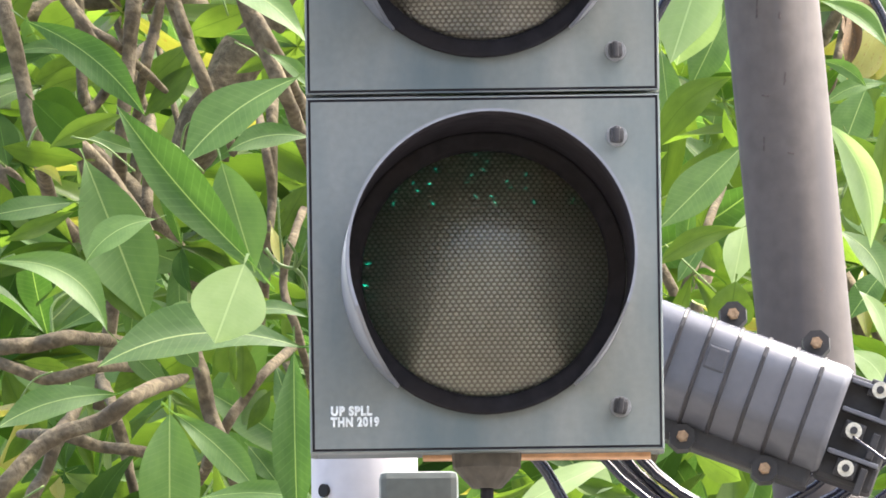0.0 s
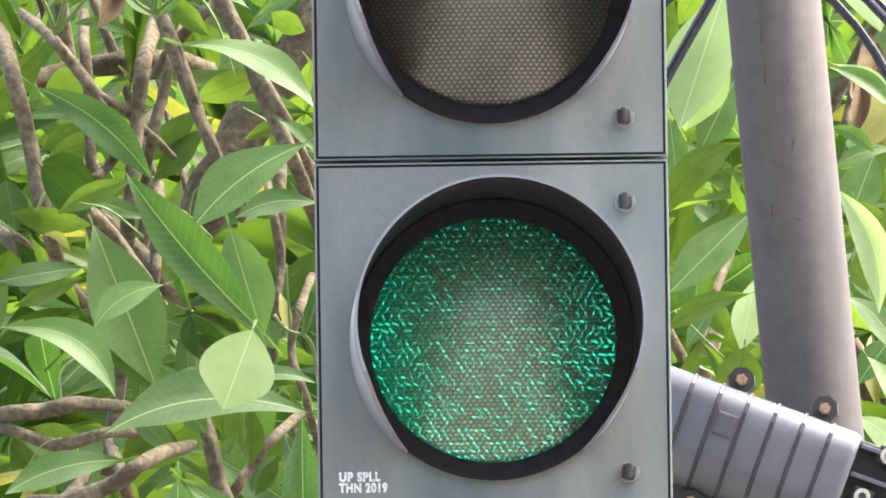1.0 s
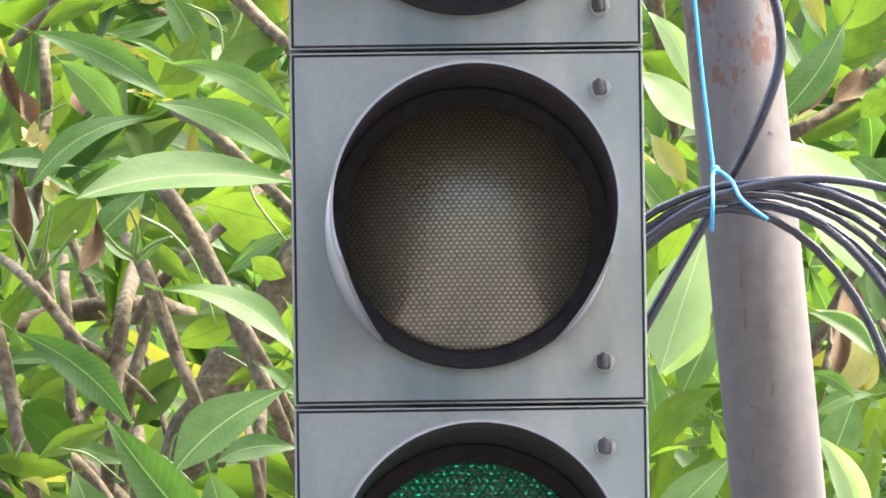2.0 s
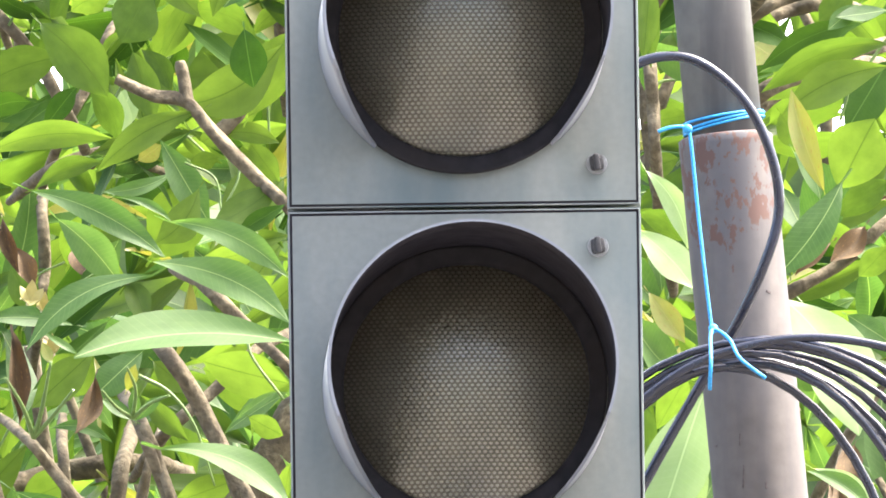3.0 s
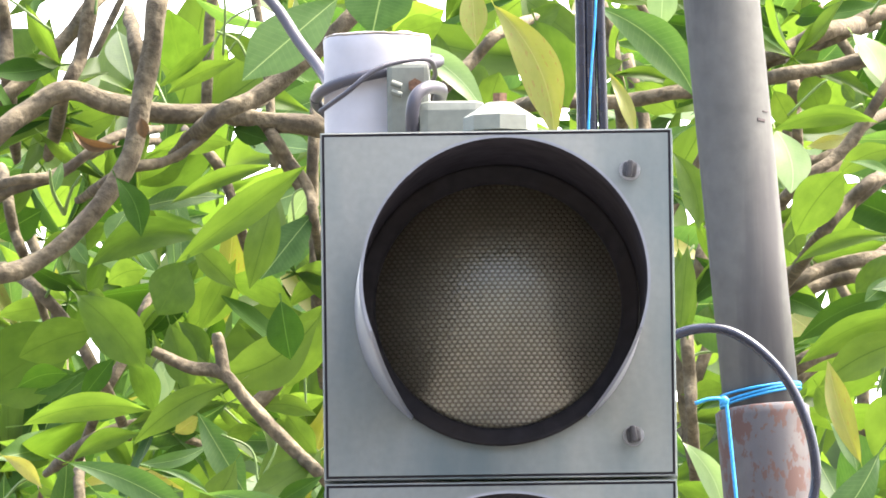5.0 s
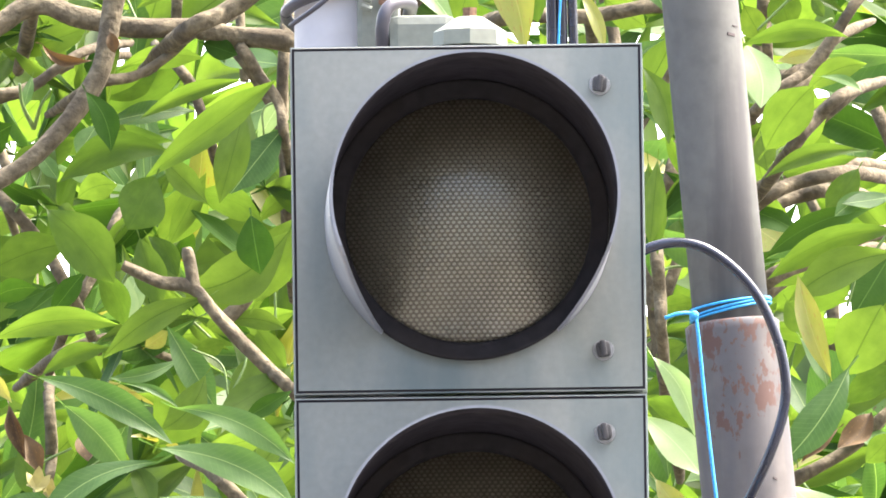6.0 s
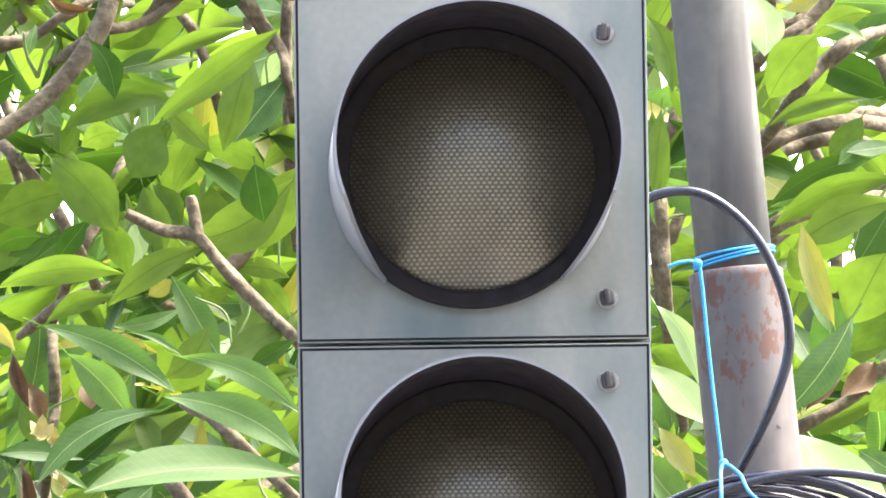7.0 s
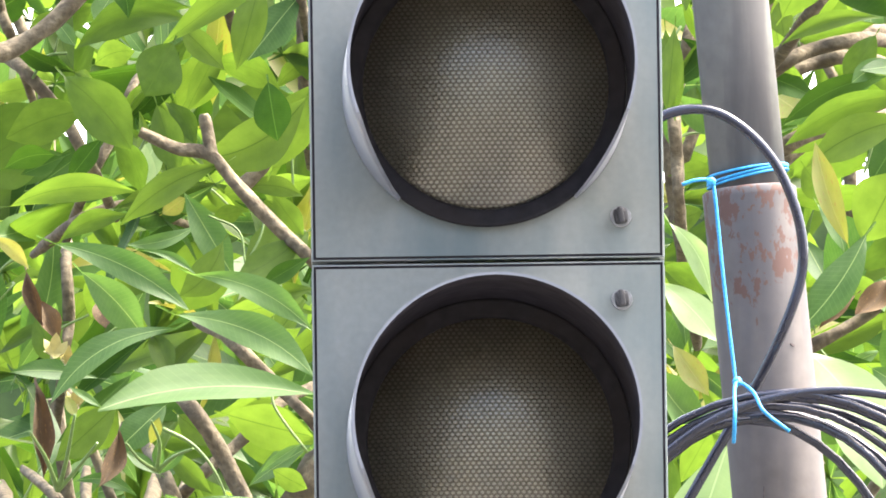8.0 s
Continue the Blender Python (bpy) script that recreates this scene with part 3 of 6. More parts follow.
# scratches and a dark printed mark on the pole
for x, z, w, h, turn in ((0.2326, 3.5056, 0.0092, 0.0018, 8), (0.2480, 3.5180, 0.0014, 0.0101, 3), (0.2529, 3.4579, 0.0074, 0.0018, 12), (0.2448, 3.5706, 0.0018, 0.0055, -10), (0.2263, 3.5731, 0.0014, 0.0074, 0), (0.2307, 3.4661, 0.0014, 0.0157, 4), (0.2237, 3.6092, 0.0014, 0.0138, 2), (0.2262, 3.5789, 0.0014, 0.0258, 3), (0.2042, 3.6057, 0.0046, 0.0014, 0), (0.2446, 3.5718, 0.0018, 0.0065, 5), (0.2487, 3.5206, 0.0018, 0.0111, 2), (0.2484, 3.7314, 0.0055, 0.0023, 20), (0.2197, 4.1072, 0.0092, 0.0014, 0), (0.2164, 4.0998, 0.0111, 0.0032, 6)):
    bm = bmesh.new()
    block(bm, (0, 0, 0), (w * 0.75, 0.0012, h * 0.75), 0.0002)
    across, radius = x - along(z).x, 0.0388 if z < 3.864 else 0.0314
    depth = PY - math.sqrt(max(0, radius * radius - across * across))
    part("scratch", bm, SCRATCH, leaning, m=pose(x, depth, z, 0, turn, math.degrees(math.asin(max(-1, min(1, across / radius))))))

# blue cord tied round the joint, down to the coil
cord = thing("blue_tie", "bright blue nylon cord knotted round a grey pole", "cord")
for k, dz in enumerate((0.0, 0.0028, 0.0062)):
    bm = bmesh.new()
    pts = []
    for i in range(25):
        a = 2 * math.pi * i / 24
        c = along(3.872 + dz + 0.0078 * math.cos(a) * (1 if k < 2 else 0.7))
        pts.append(c + Vector((math.cos(a) * 0.0336, math.sin(a) * 0.0336, 0)))
    tube(bm, pts, 0.0012, 6)
    part("loop", bm, BLUE, cord)
bm = bmesh.new()
tube(bm, spline([(0.1591, 0.56, 3.8614), (0.1707, 0.56, 3.865), (0.1818, 0.565, 3.865), (0.1855, 0.565, 3.8561), (0.1921, 0.56, 3.7834), (0.2005, 0.55, 3.7032), (0.2022, 0.545, 3.6971)]), 0.0016, 8)
part("strand", bm, BLUE, cord)
bm = bmesh.new()
tube(bm, spline([(0.198, 0.44, 3.6365), (0.199, 0.43, 3.6586), (0.2005, 0.46, 3.6871), (0.2141, 0.45, 3.679), (0.2229, 0.43, 3.6607), (0.2435, 0.43, 3.6443)]), 0.0016, 8)
part("strand", bm, BLUE, cord)
for p in ((0.1831, 0.555, 3.8629), (0.2022, 0.535, 3.6961)):
    bm = bmesh.new()
    bmesh.ops.create_icosphere(bm, subdivisions=2, radius=0.0042, matrix=Matrix.Translation(p))
    part("knot", bm, BLUE, cord)

# ---- black cable coil hung on the pole ----
coil = thing("cable_coil", "coil of black cables tied to the pole with blue cord", "cable coil", pose(0, 0, 0))
for k in range(8):
    f = ((k * 3) % 8) / 7
    spread = f ** 0.8
    rx, rz = 0.145 + 0.082 * spread + random.uniform(-0.003, 0.003), 0.252 + 0.026 * spread + random.uniform(-0.002, 0.002)
    tip, dy = random.uniform(-0.03, 0.03), -0.009 * (k % 3)
    centre = Vector((0.2094 + 0.5 * (rx - 0.145) + random.uniform(-0.005, 0.005), 0.5, 3.661 + 0.022 * f - rz))
    pts = []
    for i in range(49):
        a = 2 * math.pi * i / 48
        w = Vector((math.cos(a) * rx * (1 + 0.012 * math.sin(3 * a + k)), dy + 0.012 * math.sin(2 * a + k), math.sin(a) * rz))
        c, s = math.cos(tip), math.sin(tip)
        pts.append(centre + Vector((w.x * c - w.z * s * 0.6, w.y, w.z * c + w.x * s * 0.45)))
    bm = bmesh.new()
    tube(bm, pts, 0.0032 if k % 3 else 0.0039, 10)
    part("turn", bm, CABLE, coil)
cable("arched_cable", [(0.1105, 0.5, 3.8845), (0.143, 0.5, 3.9111), (0.1777, 0.5, 3.9163), (0.2075, 0.5, 3.9021), (0.2349, 0.5, 3.8717), (0.253, 0.5, 3.8274), (0.2562, 0.5, 3.7857), (0.2429, 0.5, 3.7417), (0.2196, 0.52, 3.6953), (0.1916, 0.54, 3.6512), (0.154, 0.54, 3.5865), (0.1257, 0.54, 3.5357)], 0.0043, CABLE, "black cable arching out from the pole and down")
cable("drooping_cable", [(0.1169, 0.47, 3.6079), (0.154, 0.47, 3.6399), (0.1911, 0.47, 3.6627), (0.2373, 0.47, 3.6771), (0.2881, 0.47, 3.6812), (0.3423, 0.47, 3.6728), (0.403, 0.47, 3.6514)], 0.0037, CABLE, "black cable leaving the coil")
cable("slack_cable", [(0.0328, 0.5, 3.2123), (0.0488, 0.5, 3.1936), (0.0647, 0.5, 3.1656), (0.092, 0.5, 3.1236)], 0.005, CABLE, "black cable hanging below the signal head")

# ---- cable splice closure ----
closure = thing("splice_closure", "ribbed grey plastic cable splice closure with bolted ears", "cable box", Matrix.Translation((0.2239, 0.42, 3.2457)) @ pose(0, 0, 0, 0, 20.5, 0))
bm = bmesh.new()
L0, L1, HH = -0.16, 0.065, 0.0455
# outline of the cover from its top edge over the flat front to the slanted lower side
prof = [(-0.010, HH), (-0.026, HH * 0.98), (-0.041, HH * 0.9), (-0.049, HH * 0.76), (-0.0515, HH * 0.58), (-0.052, HH * 0.3), (-0.052, 0), (-0.052, -HH * 0.3), (-0.051, -HH * 0.46), (-0.046, -HH * 0.6), (-0.036, -HH * 0.76), (-0.022, -HH * 0.92), (-0.008, -HH), (0.04, -HH), (0.04, HH)]
ends = [[bm.verts.new((x + 0.0, y, z)) for y, z in prof] for x in (L0, L1 - 0.006)] + [[bm.verts.new((L1, y * 0.92, z * 0.95)) for y, z in prof]]
for a, b in zip(ends, ends[1:]):
    for k in range(len(prof)):
        bm.faces.new((a[k], a[(k + 1) % len(prof)], b[(k + 1) % len(prof)], b[k]))
bm.faces.new(ends[0][::-1]), bm.faces.new(ends[-1])
bmesh.ops.recalc_face_normals(bm, faces=bm.faces)
for f in bm.faces:
    f.smooth = len(f.verts) == 4
part("cover", bm, BOX, closure)
# Ribs in black: the thin shadow along each is put into the colour.
for i in range(7):
    bm = bmesh.new()
    x = 0.0405 - 0.0238 * i
    ring = [[bm.verts.new((x + dx, y * 1.03 - 0.0002, z * 1.025)) for y, z in prof[:13]] for dx in (-0.0011, 0.0011)]
    base = [[bm.verts.new((x + dx * 1.4, y * 0.96, z * 0.97)) for y, z in prof[:13]] for dx in (-0.0017, 0.0017)]
    for k in range(12):
        bm.faces.new((ring[0][k], ring[0][k + 1], ring[1][k + 1], ring[1][k]))
        bm.faces.new((ring[0][k], base[0][k], base[0][k + 1], ring[0][k + 1]))
        bm.faces.new((ring[1][k], ring[1][k + 1], base[1][k + 1], base[1][k]))
    bmesh.ops.recalc_face_normals(bm, faces=bm.faces)
    part("rib", bm, BOXDARK, closure)
bm = bmesh.new()
block(bm, (-0.043, -0.0515, 0.012), (0.018, 0.003, 0.020), 0.002)
part("label_panel", bm, material("dull_panel_plastic", (0.06, 0.063, 0.075), 0.5, grain=0.1, size=150), closure, "blank moulded label panel")
bm = bmesh.new()
block(bm, (-0.05, 0.012, -0.049), (0.22, 0.05, 0.022), 0.004)
part("lower_flange", bm, BOXDARK, closure)
for x, z in ((-0.0432, 0.0535), (0.0283, 0.0545), (-0.048, -0.054), (0.0235, -0.056), (-0.125, 0.054)):
    bm = bmesh.new()
    rod(bm, (x, 0.01, z), (x, -0.018, z), 0.0125, 0.0112, 8)
    ear = part("ear", bm, BOXDARK, closure)
    bm = bmesh.new()
    rod(bm, (x, -0.018, z), (x, -0.024, z), 0.0050, n=6)
    rod(bm, (x, -0.024, z), (x, -0.027, z), 0.0036, n=10)
    part("bolt", bm, BRASS, ear)
bm = bmesh.new()
block(bm, (0.086, 0.016, -0.002), (0.05, 0.05, 0.088), 0.004)
end = part("terminal_block", bm, BOXDARK, closure, "black open terminal end")
for z in (-0.024, 0.012, 0.036):
    bm = bmesh.new()
    block(bm, (0.088, -0.014, z), (0.044, 0.022, 0.004), 0.001)
    part("fin", bm, BOX, end)
for z in (-0.04, -0.01, 0.024):
    bm = bmesh.new()
    block(bm, (0.1, -0.016, z), (0.006, 0.018, 0.022), 0.001)
    part("divider", bm, BOXDARK, end)
for x, z in ((0.0812, -0.003), (0.0854, -0.034), (0.0903, 0.0354)):
    bm = bmesh.new()
    block(bm, (x, -0.020, z), (0.018, 0.006, 0.015), 0.002, mat=1)
    rod(bm, (x, -0.022, z), (x, -0.028, z), 0.0068, n=12)
    rod(bm, (x, -0.028, z), (x, -0.031, z), 0.0032, n=10, mat=1)
    part("screw", bm, [ZINC, BOXDARK], end)
cable("thin_wire", [(0.2979, 0.385, 3.209), (0.3124, 0.38, 3.1978), (0.3307, 0.38, 3.1852), (0.3584, 0.4, 3.1736)], 0.0014, CABLE, "thin black earth wire from the closure")

# ---- plumeria tree behind ----
tree = thing("plumeria_tree", "dense plumeria tree with grey-brown limbs and long pointed green leaves", "tree", pose(0, 0, 0))
bm = bmesh.new()
tube(bm, spline([(0.35, 2.4, -0.2), (0.3, 2.4, 0.8), (0.1, 2.3, 1.7), (-0.2, 2.1, 2.6), (-0.28, 2.0, 3.1)]), lambda s: 0.11 - 0.05 * s, 16, 0.25)
part("trunk", bm, BARK, tree)


def branch(pts, r, ends="both"):
    """A bare limb through pts, a little knotty, thinning to its end."""
    bm = bmesh.new()
    p0, p1, p2, p3 = (Vector(q) for q in (pts[0], pts[1], pts[-2], pts[-1]))
    back = Vector((0, 0.14, 0))
    if ends == "both":
        pts = [p0 + (p0 - p1).normalized() * 0.045 + back] + list(pts)
    if ends != "none":
        pts = list(pts) + [p3 + (p3 - p2).normalized() * 0.045 + back]
    line = [p + Vector((noise.noise(p * 9) * 0.25 * r, 0, noise.noise(p * 9 + Vector((5, 5, 5))) * 0.25 * r)) for p in spline(pts, 8)]
    tube(bm, line, lambda s: r * (1.04 - 0.16 * s) * min(1, 0.7 + 4 * s, 0.7 + 4 * (1 - s)), 12, 0.36)
    return part("branch", bm, BARK, tree)


branch([(-0.4337, 1.3, 4.1713), (-0.3975, 1.3, 4.2013), (-0.3662, 1.3, 4.2174), (-0.3303, 1.3, 4.205), (-0.2825, 1.3, 4.1963), (-0.2345, 1.3, 4.1949), (-0.1962, 1.3, 4.1878), (-0.1388, 1.3, 4.1805)], 0.0091)
branch([(-0.2364, 1.25, 4.1879), (-0.2051, 1.25, 4.2029), (-0.1762, 1.25, 4.2219), (-0.1473, 1.25, 4.2456), (-0.1159, 1.25, 4.2775)], 0.0081)
branch([(-0.3685, 1.35, 4.2236), (-0.3547, 1.35, 4.2553), (-0.3436, 1.35, 4.3093)], 0.0062)
branch([(-0.4351, 1.5, 4.2246), (-0.4009, 1.5, 4.2549), (-0.3667, 1.5, 4.2886), (-0.3495, 1.5, 4.3138)], 0.0068)
branch([(-0.2842, 1.15, 4.2833), (-0.2983, 1.15, 4.2021), (-0.3133, 1.15, 4.1353), (-0.3528, 1.15, 4.0821), (-0.396, 1.15, 4.05), (-0.4342, 1.15, 4.0384)], 0.0086)
branch([(-0.3155, 1.3, 4.1475), (-0.2829, 1.3, 4.1539), (-0.2539, 1.3, 4.172), (-0.2321, 1.3, 4.192)], 0.0048)
branch([(-0.4237, 1.5, 4.153), (-0.3824, 1.5, 4.1672), (-0.3338, 1.5, 4.193)], 0.0053)
branch([(-0.2908, 1.0, 3.9594), (-0.2617, 1.0, 3.9449), (-0.2334, 1.0, 3.9389), (-0.21, 1.0, 3.9111), (-0.1725, 1.0, 3.8727), (-0.1435, 1.0, 3.8439)], 0.0059, 'end')
branch([(-0.2315, 1.0, 3.937), (-0.2342, 1.0, 3.9503), (-0.2377, 1.0, 3.9731)], 0.0057, 'none')
branch([(-0.2106, 1.3, 3.9431), (-0.1937, 1.3, 3.9593), (-0.1781, 1.3, 3.9833)], 0.0067, 'none')
branch([(-0.2001, 1.6, 4.2135), (-0.1799, 1.6, 4.183), (-0.1609, 1.6, 4.1427), (-0.1559, 1.6, 4.0557)], 0.0061)
branch([(-0.4293, 1.6, 4.3369), (-0.4248, 1.6, 4.3027), (-0.4214, 1.6, 4.2538)], 0.0063)
branch([(-0.3979, 1.4, 4.0605), (-0.3675, 1.4, 4.0254), (-0.3428, 1.4, 3.9825)], 0.0053)
branch([(-0.305, 1.7, 4.0759), (-0.324, 1.7, 4.0344), (-0.3449, 1.7, 3.9977)], 0.0054)
branch([(-0.4252, 1.7, 4.1728), (-0.4197, 1.7, 4.1433), (-0.4111, 1.7, 4.1211)], 0.0049)
branch([(-0.3524, 1.6, 3.9501), (-0.3134, 1.6, 3.9634), (-0.2988, 1.6, 3.9618)], 0.0049)
branch([(0.0342, 1.4, 4.2141), (0.1017, 1.4, 4.2144), (0.174, 1.4, 4.2234)], 0.0067)
branch([(0.2233, 1.5, 4.2439), (0.2717, 1.5, 4.2483), (0.3324, 1.5, 4.2642)], 0.0063)
branch([(0.2245, 1.6, 4.2689), (0.2732, 1.6, 4.285), (0.3343, 1.6, 4.3128)], 0.0073)
branch([(0.2514, 1.8, 4.2224), (0.2545, 1.8, 4.247), (0.2568, 1.8, 4.2766)], 0.0049)
branch([(0.2649, 1.6, 4.1762), (0.2967, 1.6, 4.1969), (0.3188, 1.6, 4.2181)], 0.0049)
branch([(0.2728, 1.7, 4.1257), (0.2975, 1.7, 4.15), (0.3344, 1.7, 4.181)], 0.0044)
branch([(0.2445, 1.6, 4.085), (0.286, 1.6, 4.0953), (0.3323, 1.6, 4.1066)], 0.0073)
branch([(0.2466, 1.8, 4.0868), (0.2885, 1.8, 4.1036), (0.3131, 1.8, 4.1083)], 0.0069)
branch([(0.2508, 1.8, 4.0123), (0.2878, 1.8, 4.0385), (0.3346, 1.8, 4.0539)], 0.0074)
branch([(0.1543, 1.5, 4.0145), (0.1613, 1.5, 3.9439), (0.1714, 1.5, 3.883)], 0.0063)
branch([(0.1798, 1.8, 4.1343), (0.1706, 1.8, 4.0949), (0.1615, 1.8, 4.0654)], 0.0064)
branch([(0.0845, 1.7, 4.3494), (0.0987, 1.7, 4.3051), (0.1033, 1.7, 4.2756)], 0.0063)
branch([(-0.0473, 1.3, 4.2133), (-0.0183, 1.3, 4.2419), (0.0011, 1.3, 4.261)], 0.0058)
branch([(0.269, 1.5, 3.8203), (0.3177, 1.5, 3.8471), (0.364, 1.5, 3.8875)], 0.006)
branch([(-0.2515, 1.2, 3.7465), (-0.2224, 1.2, 3.7011), (-0.1943, 1.2, 3.6433), (-0.1708, 1.2, 3.6008)], 0.006)
branch([(-0.2547, 1.5, 3.7126), (-0.2157, 1.5, 3.7463), (-0.179, 1.5, 3.7809)], 0.0053)
branch([(-0.3723, 1.3, 3.6845), (-0.3534, 1.3, 3.6602), (-0.3297, 1.3, 3.6263)], 0.0043)
branch([(-0.2759, 1.2, 3.6906), (-0.261, 1.2, 3.6545), (-0.2471, 1.2, 3.616)], 0.0052)
branch([(-0.2156, 1.1, 3.7914), (-0.178, 1.1, 3.7528), (-0.1451, 1.1, 3.7191)], 0.0057)
branch([(-0.3669, 1.8, 3.9306), (-0.3649, 1.8, 3.8812), (-0.3701, 1.8, 3.8517)], 0.0049)
branch([(-0.2553, 1.2, 3.7496), (-0.2215, 1.2, 3.6965), (-0.1888, 1.2, 3.6233), (-0.1631, 1.2, 3.5617)], 0.0072)
branch([(-0.2778, 1.2, 3.6884), (-0.2555, 1.2, 3.6287), (-0.2298, 1.2, 3.5719)], 0.0052)
branch([(-0.2923, 1.4, 3.6782), (-0.3006, 1.4, 3.6202), (-0.3081, 1.4, 3.5428)], 0.0067)
branch([(-0.3459, 1.5, 3.6933), (-0.3426, 1.5, 3.6398), (-0.3412, 1.5, 3.5766)], 0.0048)
branch([(-0.4075, 1.3, 3.6625), (-0.389, 1.3, 3.5924), (-0.3766, 1.3, 3.5345)], 0.0072)
branch([(-0.2501, 1.9, 3.5975), (-0.21, 1.9, 3.6665), (-0.145, 1.9, 3.7649)], 0.0192)
branch([(-0.3446, 1.5, 3.5742), (-0.3275, 1.5, 3.591), (-0.3055, 1.5, 3.6224)], 0.0048)
branch([(-0.2709, 1.5, 3.6877), (-0.2795, 1.5, 3.6538), (-0.2906, 1.5, 3.6101)], 0.0048)
branch([(-0.3645, 1.4, 3.6848), (-0.335, 1.4, 3.6472), (-0.3087, 1.4, 3.629)], 0.0043)
branch([(-0.4237, 2.0, 3.7029), (-0.369, 2.0, 3.7223), (-0.2897, 2.0, 3.7314)], 0.0099)
branch([(-0.4157, 1.3, 3.3626), (-0.3821, 1.3, 3.3651), (-0.3485, 1.3, 3.3715)], 0.0067)
branch([(-0.4158, 1.3, 3.352), (-0.368, 1.3, 3.3361), (-0.3224, 1.3, 3.3472)], 0.0053)
branch([(-0.415, 1.2, 3.2287), (-0.3716, 1.2, 3.2752), (-0.3237, 1.2, 3.2939), (-0.2925, 1.2, 3.3147)], 0.0072)
branch([(-0.3558, 1.4, 3.2957), (-0.327, 1.4, 3.2867), (-0.2885, 1.4, 3.2815)], 0.0053)
branch([(-0.2444, 1.4, 3.3585), (-0.2351, 1.4, 3.3187), (-0.2187, 1.4, 3.2759)], 0.0067)
branch([(-0.2219, 1.5, 3.3105), (-0.2071, 1.5, 3.3323), (-0.1866, 1.5, 3.3588)], 0.0048)
branch([(-0.3876, 1.4, 3.2389), (-0.3754, 1.4, 3.263), (-0.3645, 1.4, 3.2919)], 0.0063)
branch([(-0.3185, 1.5, 3.3285), (-0.3091, 1.5, 3.2944), (-0.2975, 1.5, 3.2456)], 0.0053)
branch([(-0.4201, 1.6, 3.5403), (-0.3862, 1.6, 3.5205), (-0.3563, 1.6, 3.4957)], 0.0044)
branch([(-0.1804, 1.6, 3.5893), (-0.1814, 1.6, 3.4818), (-0.1876, 1.6, 3.4476)], 0.0049)
branch([(0.1753, 1.7, 3.4428), (0.1854, 1.7, 3.4721), (0.1954, 1.7, 3.5015)], 0.0044)
branch([(0.3041, 1.7, 3.6305), (0.3117, 1.7, 3.6575), (0.3193, 1.7, 3.6868)], 0.0044)
branch([(-0.3534, 1.7, 3.5756), (-0.3049, 1.7, 3.5359), (-0.2712, 1.7, 3.4914)], 0.0083)
branch([(-0.1607, 1.3, 3.4555), (-0.1707, 1.3, 3.417), (-0.1568, 1.3, 3.3687)], 0.0038)

branch([(-0.1563, 1.45, 4.2072), (-0.1595, 1.45, 4.1293), (-0.1558, 1.45, 4.0562)], 0.0053)
branch([(-0.1938, 1.30, 4.1797), (-0.1777, 1.30, 4.1544), (-0.1620, 1.30, 4.1300), (-0.1570, 1.30, 4.1019)], 0.0050)
branch([(-0.4171, 1.25, 4.1315), (-0.3739, 1.25, 4.1388), (-0.3257, 1.25, 4.1692)], 0.0048)
branch([(-0.3099, 1.40, 4.2708), (-0.3053, 1.40, 4.2416), (-0.3065, 1.40, 4.2173)], 0.0058)
branch([(-0.2493, 1.60, 4.1969), (-0.2373, 1.60, 4.1772), (-0.2231, 1.60, 4.1329)], 0.0048)
branch([(0.0133, 1.60, 4.1452), (0.0154, 1.60, 4.1060)], 0.0044)
branch([(-0.1974, 1.35, 3.6628), (-0.1777, 1.35, 3.6143), (-0.1464, 1.35, 3.5682)], 0.0048)
branch([(-0.3498, 1.35, 3.5461), (-0.3212, 1.35, 3.5193), (-0.2913, 1.35, 3.4780)], 0.0062)
branch([(-0.2848, 1.40, 3.5355), (-0.2850, 1.40, 3.5089), (-0.2872, 1.40, 3.4800)], 0.0053)
branch([(-0.1838, 1.30, 3.5303), (-0.1784, 1.30, 3.4893), (-0.1826, 1.30, 3.4500)], 0.0038)
branch([(-0.4129, 1.50, 3.5312), (-0.3937, 1.50, 3.5165), (-0.3745, 1.50, 3.5017)], 0.0072)
branch([(0.2321, 1.35, 4.2271), (0.2842, 1.35, 4.2353), (0.3397, 1.35, 4.2483)], 0.0060)
branch([(0.2305, 1.50, 4.2607), (0.2573, 1.50, 4.2727), (0.2866, 1.50, 4.2870)], 0.0082)
branch([(0.2554, 1.25, 4.1257), (0.2868, 1.25, 4.1471), (0.3087, 1.25, 4.1734), (0.3379, 1.25, 4.2166)], 0.0052)
branch([(0.2734, 1.20, 4.0786), (0.2952, 1.20, 4.1025), (0.3194, 1.20, 4.1215)], 0.0057)
branch([(0.2499, 1.40, 4.0542), (0.2780, 1.40, 4.0680), (0.3216, 1.40, 4.0772)], 0.0067)
branch([(0.2500, 1.35, 3.9777), (0.2862, 1.35, 3.9943), (0.3370, 1.35, 4.0180)], 0.0072)
branch([(0.1581, 1.25, 3.9964), (0.1611, 1.25, 3.9578), (0.1626, 1.25, 3.9193)], 0.0057)
branch([(0.2539, 1.45, 4.2372), (0.2551, 1.45, 4.2128), (0.2567, 1.45, 4.1811)], 0.0048)


